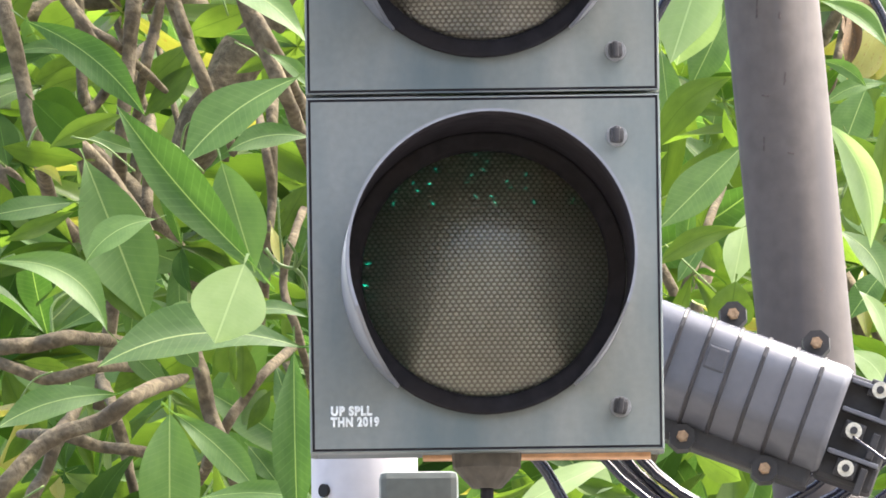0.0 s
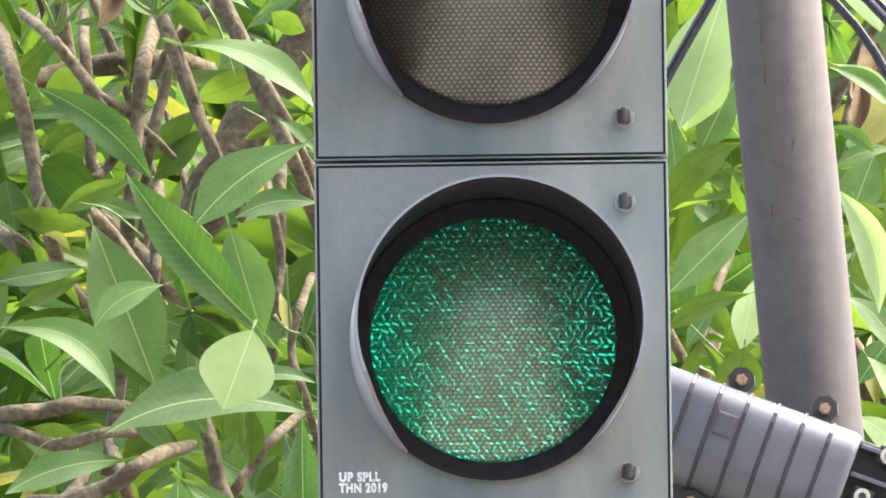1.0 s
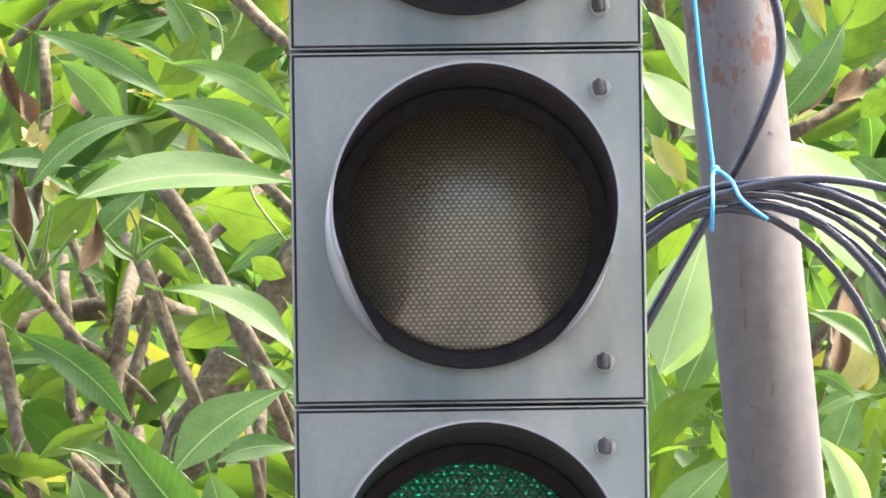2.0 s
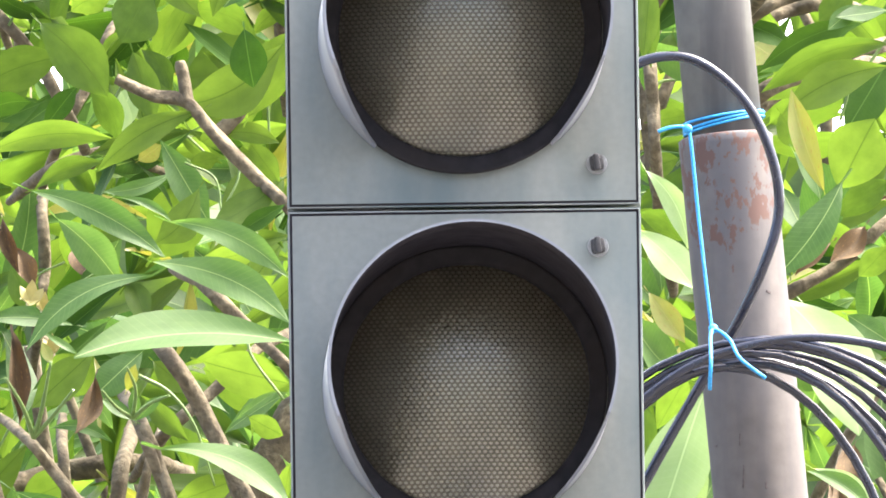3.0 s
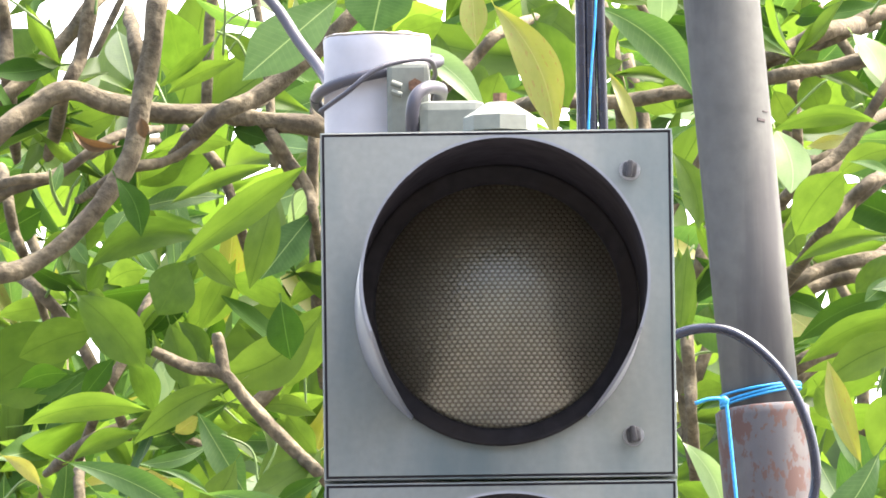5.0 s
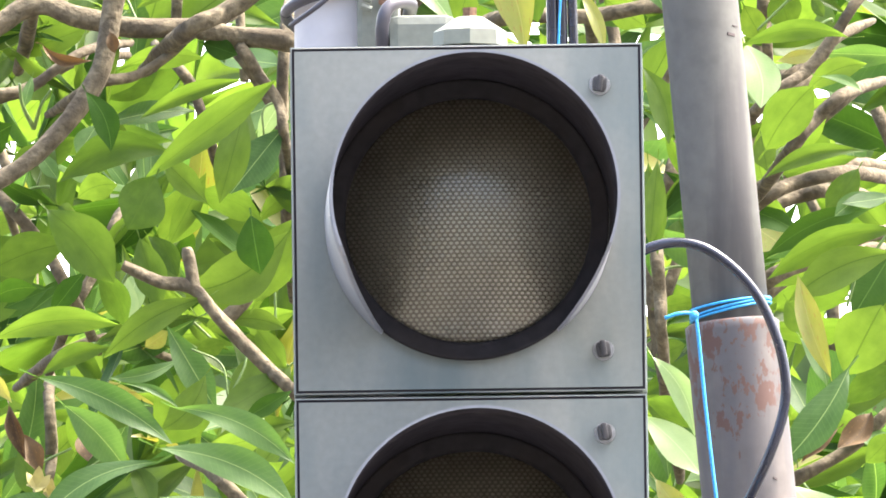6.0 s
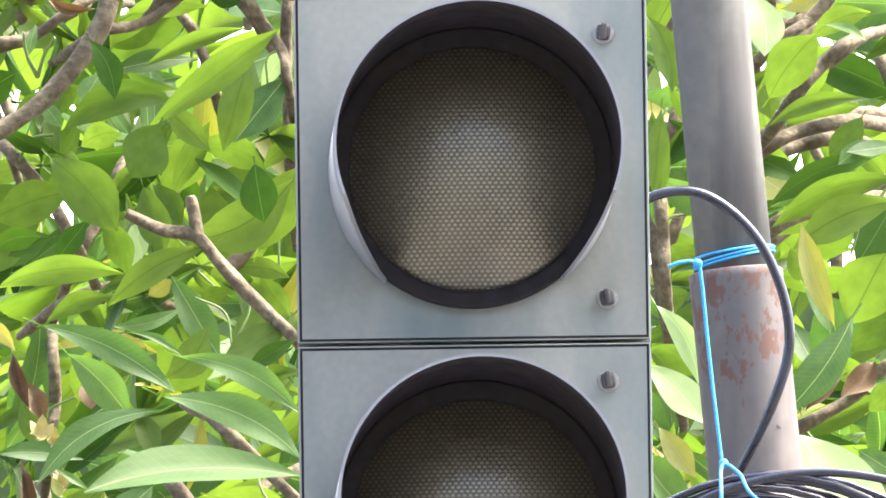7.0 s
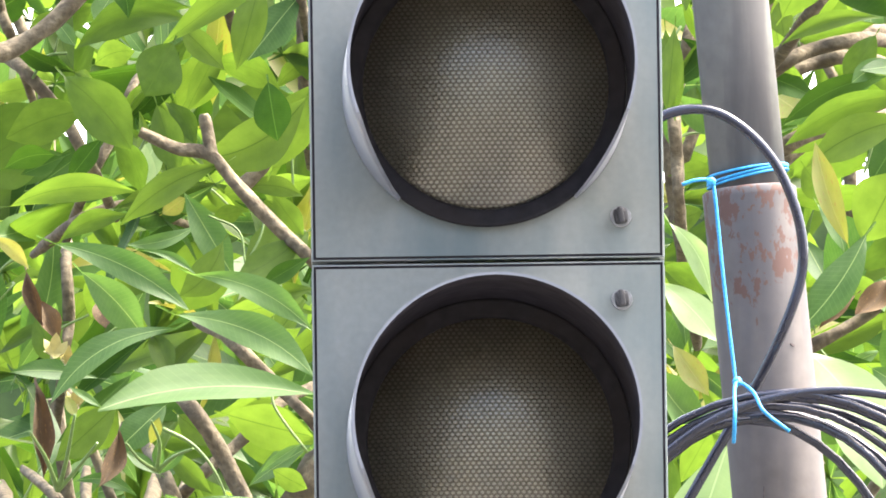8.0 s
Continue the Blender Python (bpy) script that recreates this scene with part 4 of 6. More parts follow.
def leaf_data(bend, fold, wave, seed, full=0.88):
    """Corners, faces and blade coordinates of a leaf one long and one wide: drawn out to a point and folded at the midrib."""
    n, m = 14, 6
    v, f, uv = [], [], []
    for i in range(-2, n + 1):
        s = i / n
        belly = math.sin(math.pi * min(1, max(0, s)) ** 1.15) ** full
        point = min(1, (1 - s) / 0.3) ** 0.55 if s > 0.7 else 1
        half = 0.022 if i < 0 else 0.5 * max(0.015, belly * (0.45 + 0.55 * point))
        for k in range(m + 1):
            c = (k / m) * 2 - 1
            lift = fold * abs(c) ** 1.3 * half + wave * math.sin(9 * s + seed + (2 if c > 0 else 0)) * abs(c) ** 2 * 0.10
            v.append((s, c * half, -bend * (s * s - 0.25 * s) + lift * 0.5))
            uv.append((max(0, s), 0.5 + 0.5 * c * (0.06 + half) / 0.56))
    for i in range(n + 2):
        for k in range(m):
            a = i * (m + 1) + k
            f.append((a, a + m + 1, a + m + 2, a + 1))
    return v, f, uv


LEAF_KINDS = [(0.12, 0.2, 0.3), (0.22, 0.14, 0.45), (0.05, 0.26, 0.3), (0.3, 0.18, 0.35), (-0.06, 0.16, 0.4), (0.16, 0.3, 0.25)]
LEAF_SHAPES = [leaf_data(b, fo, w, i * 1.7) for i, (b, fo, w) in enumerate(LEAF_KINDS)]
BROAD_KINDS = [(0.15, 0.2, 0.5), (0.05, 0.26, 0.4), (0.25, 0.16, 0.6)]
DEAD_KINDS = [(0.5, 1.3, 2.2), (-0.4, 1.6, 1.8)]
LEAF_MATS = {"g": GREEN, "l": GREEN, "d": DARK, "b": BACKLIT, "y": YELLOW, "n": DRY, "w": PALE}
LEAF_TILT = {"g": 20, "l": 31, "d": -12, "b": -14, "y": 2, "n": 5, "w": 34}


def leaf_mesh(v, f, uv, mat):
    me = bpy.data.meshes.new("leaf")
    me.from_pydata(v, [], f)
    lay = me.uv_layers.new(name="UVMap")
    lay.data.foreach_set("uv", [c for lp in me.loops for c in uv[lp.vertex_index]])
    me.materials.append(mat)
    me.shade_smooth()
    return me


def leaf_pose(base, tip, tilt, twist):
    """The turn of a leaf that runs from base to tip, and how far it shows its face."""
    x = (Vector(tip) - Vector(base)).normalized()
    face = Vector((0, -math.cos(radians(tilt)), math.sin(radians(tilt))))
    z = (face - x * face.dot(x)).normalized()
    z = Matrix.Rotation(radians(twist), 3, x) @ z
    m = Matrix((x, z.cross(x), z)).transposed().to_4x4()
    m.translation = Vector(base)
    return m, max(0.55, abs(z.y))


def leaf(base, tip, width, key, bow=0.0):
    """One leaf of the crown, from its stalk to its point."""
    ln = (Vector(tip) - Vector(base)).length
    broad = width > 0.42 * ln
    kind = random.choice(DEAD_KINDS if key == "n" else BROAD_KINDS if broad else LEAF_KINDS)
    m, faced = leaf_pose(base, tip, LEAF_TILT[key] + random.uniform(-7, 7), random.uniform(-16, 16))
    w = width * 1.02 / faced
    v, f, uv = leaf_data(*kind, random.uniform(0, 6), 0.7 if broad else random.uniform(0.74, 0.92))
    v = [(a * ln, b * w + bow * 4 * max(0, a) * (1 - a) * ln / faced, c * ln * 0.6) for a, b, c in v]
    ob = new("leaf", leaf_mesh(v, f, uv, LEAF_MATS[key]))
    ob.parent, ob.matrix_basis = tree, m


def foliage(name, count, x0, x1, y0, y1, z0, z1, size, keys, label, keep):
    """Many leaves in one mesh, hanging in loose tufts."""
    mats = [GREEN, BACKLIT, YELLOW, DARK]
    v, f, uv, mi = [], [], [], []
    made = 0
    while made < count:
        c = Vector((random.uniform(x0, x1), random.uniform(y0, y1), random.uniform(z0, z1)))
        if noise.noise(Vector((c.x, c.y * 0.3, c.z)) * 4.6) < keep(c):
            continue
        for k in range(random.randint(4, 7)):
            d = Vector((random.gauss(0, 1), random.gauss(-0.2, 0.5), random.gauss(0.3, 0.75))).normalized()
            ln = size * random.uniform(0.55, 1.2)
            m, faced = leaf_pose(c, c + d * ln, random.uniform(-35, 50), random.uniform(-75, 75))
            wide, bow = ln * random.uniform(0.2, 0.3), random.uniform(-0.09, 0.09)
            lv, lf, luv = LEAF_SHAPES[random.randrange(6)]
            o = len(v)
            v += [m @ Vector((a * ln, b * wide + bow * 4 * max(0, a) * (1 - a) * ln, e * ln)) for a, b, e in lv]
            f += [tuple(o + i for i in q) for q in lf]
            uv += luv
            mi += [random.choice(keys)] * len(lf)
            made += 1
    me = bpy.data.meshes.new(name)
    me.from_pydata(v, [], f)
    lay = me.uv_layers.new(name="UVMap")
    lay.data.foreach_set("uv", [c for lp in me.loops for c in uv[lp.vertex_index]])
    for m in mats:
        me.materials.append(m)
    me.polygons.foreach_set("material_index", mi)
    me.shade_smooth()
    ob = new(name, me)
    ob.parent = tree
    return tagged(ob, label, kind="stuff")


leaf((-0.2722, 1.05, 4.0379), (-0.1630, 1.01, 4.1159), 0.0275, 'b')
leaf((-0.2785, 1.20, 4.1058), (-0.1919, 1.17, 4.1347), 0.0143, 'b', 0.05)
leaf((-0.2513, 1.10, 4.0650), (-0.3438, 1.07, 4.0379), 0.0285, 'b', -0.15)
leaf((-0.1895, 1.15, 4.1077), (-0.2091, 1.13, 4.0285), 0.0276, 'b')
leaf((-0.1574, 1.30, 4.1092), (-0.2033, 1.28, 4.0517), 0.0316, 'l')
leaf((-0.2624, 0.95, 4.0276), (-0.2853, 0.94, 3.9821), 0.0396, 'b')
leaf((-0.3207, 1.00, 4.1051), (-0.2996, 0.99, 4.0560), 0.0217, 'd', 0.1)
leaf((-0.3144, 1.20, 4.1014), (-0.3312, 1.19, 4.0741), 0.0191, 'l')
leaf((-0.3936, 1.50, 4.1961), (-0.3193, 1.48, 4.2211), 0.0223, 'b')
leaf((-0.4050, 1.60, 4.2230), (-0.3388, 1.58, 4.2397), 0.0194, 'b', 0.1)
leaf((-0.1335, 0.90, 4.2417), (-0.2130, 0.87, 4.1715), 0.0461, 'l')
leaf((-0.0898, 0.80, 4.2571), (-0.1044, 0.78, 4.1984), 0.0524, 'l')
leaf((-0.2841, 1.50, 4.2366), (-0.2254, 1.48, 4.2616), 0.0155, 'b', 0.06)
leaf((-0.2923, 1.50, 4.2411), (-0.2413, 1.48, 4.2803), 0.0116, 'b')
leaf((-0.3015, 1.50, 4.1830), (-0.2285, 1.48, 4.1872), 0.0194, 'b', 0.1)
leaf((-0.3155, 1.45, 4.1552), (-0.2668, 1.44, 4.1749), 0.0290, 'b')
leaf((-0.3907, 1.30, 4.0752), (-0.3568, 1.29, 4.0882), 0.0173, 'b', 0.1)
leaf((-0.3657, 1.25, 4.0837), (-0.3490, 1.24, 4.0609), 0.0134, 'l')
leaf((-0.3317, 1.20, 4.0390), (-0.2980, 1.19, 4.0472), 0.0210, 'b', 0.12)
leaf((-0.2218, 1.20, 4.0331), (-0.2595, 1.18, 4.0702), 0.0210, 'b')
leaf((-0.3538, 1.00, 4.0060), (-0.2991, 0.98, 3.9430), 0.0416, 'b', 0.05)
leaf((-0.3133, 1.05, 3.9607), (-0.2917, 1.04, 3.9112), 0.0227, 'b', 0.08)
leaf((-0.3432, 1.30, 4.0113), (-0.4079, 1.28, 3.9856), 0.0345, 'b', -0.05)
leaf((-0.3577, 1.20, 3.9612), (-0.3944, 1.19, 3.9449), 0.0153, 'd')
leaf((-0.3996, 0.95, 3.8915), (-0.2967, 0.92, 3.8978), 0.0226, 'b', 0.09)
leaf((-0.2228, 1.00, 3.9304), (-0.3043, 0.97, 3.8769), 0.0227, 'b', -0.08)
leaf((-0.1825, 0.90, 3.9882), (-0.1763, 0.89, 3.9392), 0.0301, 'd')
leaf((-0.1528, 1.20, 4.0096), (-0.2399, 1.17, 3.9535), 0.0401, 'b', 0.1)
leaf((-0.1824, 1.25, 3.9544), (-0.1491, 1.23, 4.0224), 0.0392, 'b')
leaf((-0.2360, 1.40, 4.0623), (-0.1757, 1.38, 4.0383), 0.0241, 'b', 0.1)
leaf((-0.1792, 1.40, 4.0404), (-0.1481, 1.39, 4.0631), 0.0154, 'b', 0.1)
leaf((-0.2581, 1.40, 4.0188), (-0.2250, 1.38, 4.0793), 0.0202, 'b')
leaf((-0.2795, 1.20, 4.0041), (-0.2621, 1.18, 3.9444), 0.0267, 'b')
leaf((-0.2729, 1.25, 4.0117), (-0.2482, 1.24, 3.9754), 0.0182, 'b', 0.1)
leaf((-0.2921, 1.30, 3.9837), (-0.2914, 1.29, 3.9339), 0.0192, 'w')
leaf((-0.3604, 0.85, 3.8490), (-0.2510, 0.82, 3.7953), 0.0244, 'l', 0.06)
leaf((-0.3393, 0.90, 3.8305), (-0.2877, 0.88, 3.7724), 0.0292, 'g', 0.05)
leaf((-0.2909, 0.95, 3.8534), (-0.2442, 0.94, 3.8315), 0.0075, 'l', 0.1)
leaf((-0.2446, 0.85, 3.8219), (-0.1471, 0.82, 3.7744), 0.0225, 'l', 0.09)
leaf((-0.2555, 1.10, 3.9179), (-0.2140, 1.08, 3.8448), 0.0266, 'l')
leaf((-0.1552, 1.00, 3.8707), (-0.2131, 0.98, 3.8312), 0.0274, 'b', 0.05)
leaf((-0.2230, 1.05, 3.8716), (-0.2583, 1.03, 3.8230), 0.0265, 'b', 0.1)
leaf((-0.2469, 1.20, 3.9009), (-0.3051, 1.18, 3.8848), 0.0124, 'g', 0.08)
leaf((-0.3631, 1.20, 3.8882), (-0.3053, 1.18, 3.9083), 0.0172, 'b', 0.1)
leaf((-0.2080, 1.30, 3.9433), (-0.1580, 1.29, 3.9364), 0.0173, 'b', 0.1)
leaf((-0.1830, 1.30, 3.9382), (-0.1583, 1.29, 3.9019), 0.0201, 'b')
leaf((-0.1498, 0.95, 3.8463), (-0.1910, 0.94, 3.8216), 0.0151, 'd')
leaf((-0.1418, 0.65, 3.7000), (-0.3214, 0.60, 3.6874), 0.0344, 'l', -0.07)
leaf((-0.2603, 0.80, 3.7720), (-0.3651, 0.77, 3.7131), 0.0215, 'g', -0.12)
leaf((-0.2602, 0.80, 3.7833), (-0.1448, 0.76, 3.7248), 0.0290, 'g', 0.1)
leaf((-0.3276, 0.95, 3.7465), (-0.4003, 0.93, 3.7508), 0.0170, 'g', -0.05)
leaf((-0.3150, 1.20, 3.7499), (-0.3661, 1.18, 3.7005), 0.0296, 'b')
leaf((-0.2709, 1.00, 3.7292), (-0.3136, 0.98, 3.6891), 0.0265, 'g')
leaf((-0.3101, 0.95, 3.7027), (-0.3282, 0.94, 3.6522), 0.0179, 'n', 0.1)
leaf((-0.3795, 1.00, 3.7455), (-0.3712, 0.98, 3.6712), 0.0170, 'n')
leaf((-0.3481, 0.95, 3.6605), (-0.2962, 0.94, 3.6490), 0.0113, 'l', 0.12)
leaf((-0.2528, 0.70, 3.6177), (-0.1422, 0.67, 3.5680), 0.0242, 'l', 0.13)
leaf((-0.2240, 1.30, 3.7505), (-0.1522, 1.28, 3.7274), 0.0345, 'b')
leaf((-0.1929, 1.00, 3.6714), (-0.1595, 0.99, 3.6956), 0.0085, 'l')
leaf((-0.1851, 1.30, 3.7029), (-0.1574, 1.29, 3.6853), 0.0173, 'b')
leaf((-0.2653, 1.30, 3.7509), (-0.2352, 1.29, 3.7244), 0.0230, 'b')
leaf((-0.3514, 0.90, 3.7350), (-0.3231, 0.89, 3.7168), 0.0066, 'l')
leaf((-0.3770, 1.10, 3.8273), (-0.3628, 1.09, 3.7952), 0.0171, 'n')
leaf((-0.3241, 1.00, 3.8220), (-0.3194, 0.99, 3.7906), 0.0217, 'n', 0.1)
leaf((-0.2309, 1.20, 3.8220), (-0.1685, 1.18, 3.8339), 0.0191, 'b')
leaf((-0.3836, 1.20, 3.8235), (-0.3647, 1.19, 3.7837), 0.0239, 'b')
leaf((-0.2774, 1.40, 3.7320), (-0.2390, 1.38, 3.6914), 0.0173, 'b')
leaf((-0.2764, 0.95, 3.6659), (-0.3044, 0.94, 3.6842), 0.0113, 'g')
leaf((-0.2764, 0.95, 3.6659), (-0.2785, 0.94, 3.6913), 0.0094, 'g')
leaf((-0.2764, 0.95, 3.6659), (-0.2549, 0.94, 3.6862), 0.0094, 'g')
leaf((-0.2968, 1.05, 3.6688), (-0.3153, 1.04, 3.7013), 0.0123, 'g')
leaf((-0.3787, 0.95, 3.6080), (-0.2827, 0.92, 3.5310), 0.0302, 'g', 0.07)
leaf((-0.1869, 0.60, 3.3707), (-0.2958, 0.55, 3.4994), 0.0380, 'l', 0.03)
leaf((-0.1539, 0.90, 3.5537), (-0.2514, 0.87, 3.4837), 0.0414, 'l', -0.06)
leaf((-0.1443, 1.00, 3.5127), (-0.2126, 0.98, 3.5012), 0.0208, 'l', -0.1)
leaf((-0.3355, 1.20, 3.5146), (-0.2828, 1.16, 3.3767), 0.0582, 'g')
leaf((-0.3790, 1.20, 3.5648), (-0.3376, 1.18, 3.5227), 0.0296, 'd')
leaf((-0.3021, 1.15, 3.5470), (-0.3638, 1.13, 3.5182), 0.0181, 'b', -0.05)
leaf((-0.3381, 1.30, 3.5236), (-0.4061, 1.28, 3.5312), 0.0201, 'b')
leaf((-0.3436, 1.15, 3.4739), (-0.4179, 1.13, 3.4642), 0.0200, 'g')
leaf((-0.3429, 1.10, 3.4618), (-0.4016, 1.08, 3.4351), 0.0142, 'b')
leaf((-0.2707, 0.80, 3.4281), (-0.3296, 0.78, 3.3971), 0.0243, 'l', -0.1)
leaf((-0.4081, 0.85, 3.3981), (-0.3120, 0.82, 3.3381), 0.0300, 'l', 0.2)
leaf((-0.1943, 0.40, 3.3554), (-0.2180, 0.38, 3.2915), 0.0588, 'w')
leaf((-0.1505, 0.60, 3.3043), (-0.3147, 0.55, 3.2929), 0.0399, 'l', -0.1)
leaf((-0.3069, 0.95, 3.2951), (-0.4073, 0.92, 3.2636), 0.0264, 'g', -0.08)
leaf((-0.2603, 0.75, 3.2626), (-0.2609, 0.72, 3.1514), 0.0486, 'g')
leaf((-0.2596, 1.00, 3.2826), (-0.1874, 0.97, 3.2087), 0.0265, 'g', 0.05)
leaf((-0.2601, 1.20, 3.3053), (-0.2413, 1.19, 3.2640), 0.0172, 'b', 0.1)
leaf((-0.1576, 0.80, 3.3172), (-0.1577, 0.76, 3.1674), 0.0337, 'g')
leaf((-0.2431, 0.90, 3.2019), (-0.1288, 0.87, 3.1993), 0.0179, 'l', 0.06)
leaf((-0.2197, 1.15, 3.5061), (-0.1927, 1.12, 3.4109), 0.0438, 'g')
leaf((-0.2864, 1.40, 3.3506), (-0.3148, 1.39, 3.3337), 0.0222, 'b')
leaf((-0.2054, 1.40, 3.3739), (-0.2057, 1.39, 3.3265), 0.0222, 'b')
leaf((-0.2370, 0.90, 3.3554), (-0.2585, 0.89, 3.3645), 0.0122, 'l')
leaf((-0.1464, 0.90, 3.3536), (-0.1974, 0.89, 3.3585), 0.0122, 'l', -0.1)
leaf((-0.3466, 1.70, 3.6480), (-0.3856, 1.69, 3.6247), 0.0205, 'b')
leaf((-0.3160, 1.60, 3.6197), (-0.3809, 1.58, 3.6050), 0.0204, 'b', -0.1)
leaf((-0.2523, 1.70, 3.6588), (-0.2998, 1.68, 3.6115), 0.0225, 'b')
leaf((-0.2476, 1.70, 3.6421), (-0.2902, 1.68, 3.5959), 0.0205, 'b')
leaf((-0.1776, 1.00, 3.5832), (-0.1438, 0.99, 3.5537), 0.0123, 'l', 0.1)
leaf((-0.1503, 1.40, 3.5085), (-0.1766, 1.39, 3.4612), 0.0250, 'b')
leaf((-0.2892, 1.30, 3.5289), (-0.3415, 1.28, 3.5449), 0.0144, 'g')
leaf((-0.2727, 1.50, 3.5323), (-0.2681, 1.49, 3.4825), 0.0242, 'b')
leaf((-0.2523, 1.35, 3.4367), (-0.2904, 1.34, 3.4505), 0.0288, 'g')
leaf((-0.1941, 1.30, 3.4462), (-0.1847, 1.29, 3.4166), 0.0192, 'g')
leaf((-0.2429, 1.30, 3.3458), (-0.2617, 1.29, 3.3693), 0.0192, 'g')
leaf((-0.3128, 1.35, 3.3747), (-0.2674, 1.33, 3.3295), 0.0192, 'g')
leaf((-0.1825, 1.50, 3.3422), (-0.2021, 1.49, 3.3076), 0.0126, 'b')
leaf((-0.3986, 1.70, 3.3850), (-0.3595, 1.69, 3.3764), 0.0147, 'b')
leaf((-0.3875, 1.60, 3.3255), (-0.4118, 1.59, 3.2883), 0.0117, 'b')
leaf((-0.3243, 1.60, 3.3371), (-0.3050, 1.59, 3.3069), 0.0146, 'b')
leaf((-0.3733, 1.60, 3.2840), (-0.3637, 1.59, 3.2541), 0.0126, 'y')
leaf((-0.2014, 1.40, 3.2860), (-0.1775, 1.39, 3.2561), 0.0193, 'g')
leaf((0.1865, 1.00, 3.6560), (0.1618, 0.98, 3.5724), 0.0539, 'w')
leaf((0.2100, 0.95, 3.5557), (0.1455, 0.92, 3.4888), 0.0264, 'b', -0.12)
leaf((0.1517, 1.20, 3.6026), (0.1585, 1.18, 3.5368), 0.0239, 'l')
leaf((0.2078, 1.30, 3.6419), (0.1783, 1.28, 3.5793), 0.0297, 'g')
leaf((0.2189, 1.10, 3.5115), (0.1483, 1.07, 3.4412), 0.0342, 'g')
leaf((0.2152, 0.95, 3.4289), (0.1432, 0.93, 3.3956), 0.0189, 'b', -0.08)
leaf((0.2227, 1.20, 3.4640), (0.2104, 1.18, 3.4015), 0.0267, 'w')
leaf((0.2105, 1.00, 3.3887), (0.2033, 0.99, 3.3432), 0.0369, 'b')
leaf((0.1891, 1.30, 3.4520), (0.1646, 1.29, 3.4127), 0.0144, 'g')
leaf((0.1852, 1.40, 3.4704), (0.1991, 1.39, 3.4307), 0.0193, 'b')
leaf((0.2816, 0.90, 3.6136), (0.3374, 0.88, 3.5754), 0.0151, 'l', 0.1)
leaf((0.2834, 1.00, 3.5729), (0.3208, 0.99, 3.5506), 0.0123, 'g', 0.1)
leaf((0.3389, 1.20, 3.6247), (0.3104, 1.18, 3.5688), 0.0296, 'y')
leaf((0.3089, 1.10, 3.6250), (0.3062, 1.08, 3.5683), 0.0152, 'n', 0.1)
leaf((0.3407, 1.05, 3.5580), (0.2863, 1.03, 3.5400), 0.0133, 'l', -0.1)
leaf((0.3255, 1.30, 3.5767), (0.3036, 1.28, 3.5206), 0.0345, 'g')
leaf((0.2875, 1.00, 3.5217), (0.3218, 0.97, 3.4153), 0.0265, 'w', 0.12)
leaf((0.3075, 1.15, 3.5247), (0.3329, 1.13, 3.4719), 0.0219, 'b', 0.1)
leaf((0.3404, 1.05, 3.5343), (0.3317, 1.03, 3.4627), 0.0161, 'b')
leaf((0.2969, 1.00, 3.4305), (0.3377, 0.98, 3.3841), 0.0217, 'l', 0.1)
leaf((0.3389, 1.05, 3.4041), (0.3032, 1.03, 3.3604), 0.0237, 'l')
leaf((0.3133, 1.00, 3.3797), (0.3372, 0.99, 3.3357), 0.0151, 'w', 0.1)
leaf((0.3024, 1.00, 3.3291), (0.3367, 0.99, 3.2936), 0.0217, 'w', 0.15)
leaf((0.3376, 1.20, 3.5050), (0.3230, 1.18, 3.4233), 0.0134, 'b')
leaf((0.3107, 1.40, 3.5030), (0.3198, 1.39, 3.4682), 0.0193, 'b')
leaf((0.1767, 1.20, 3.2618), (0.2144, 1.19, 3.2365), 0.0239, 'b')
leaf((0.0429, 1.10, 3.2315), (-0.0330, 1.08, 3.2139), 0.0085, 'b', 0.1)
leaf((0.1100, 1.20, 3.2553), (0.0191, 1.17, 3.2183), 0.0210, 'w')
leaf((0.0673, 1.30, 3.2563), (0.1078, 1.29, 3.2406), 0.0288, 'w')
leaf((0.1245, 1.30, 3.2317), (0.0720, 1.28, 3.2455), 0.0144, 'b')
leaf((0.2652, 1.00, 3.7686), (0.3310, 0.96, 3.6566), 0.0577, 'w', 0.08)
leaf((0.1984, 1.00, 3.6904), (0.1572, 0.97, 3.5703), 0.0529, 'w')
leaf((0.1487, 1.20, 3.7036), (0.1529, 1.19, 3.6543), 0.0191, 'b')
leaf((0.1595, 1.20, 3.5980), (0.1933, 1.18, 3.6441), 0.0210, 'g')
leaf((0.1526, 1.25, 3.5932), (0.1665, 1.24, 3.5536), 0.0191, 'w')
leaf((0.1721, 1.30, 3.5977), (0.1916, 1.29, 3.6396), 0.0163, 'g')
leaf((0.1554, 1.30, 3.8055), (0.1855, 1.29, 3.7623), 0.0211, 'y')
leaf((0.1450, 1.10, 3.8375), (0.1918, 1.08, 3.7843), 0.0294, 'w', 0.05)
leaf((0.1454, 1.15, 3.8571), (0.1889, 1.14, 3.8303), 0.0200, 'b', 0.1)
leaf((0.1526, 1.10, 3.8881), (0.1865, 1.08, 3.8225), 0.0199, 'w', 0.1)
leaf((0.1579, 1.00, 4.0424), (0.1504, 0.98, 3.9693), 0.0208, 'b')
leaf((0.1579, 1.30, 3.9512), (0.1905, 1.29, 3.9557), 0.0173, 'b')
leaf((0.1787, 1.40, 4.0378), (0.1686, 1.39, 4.0028), 0.0193, 'b')
leaf((0.1824, 1.40, 3.9310), (0.1581, 1.39, 3.9207), 0.0173, 'b')
leaf((0.3581, 1.10, 4.0219), (0.3131, 1.09, 4.0142), 0.0142, 'l')
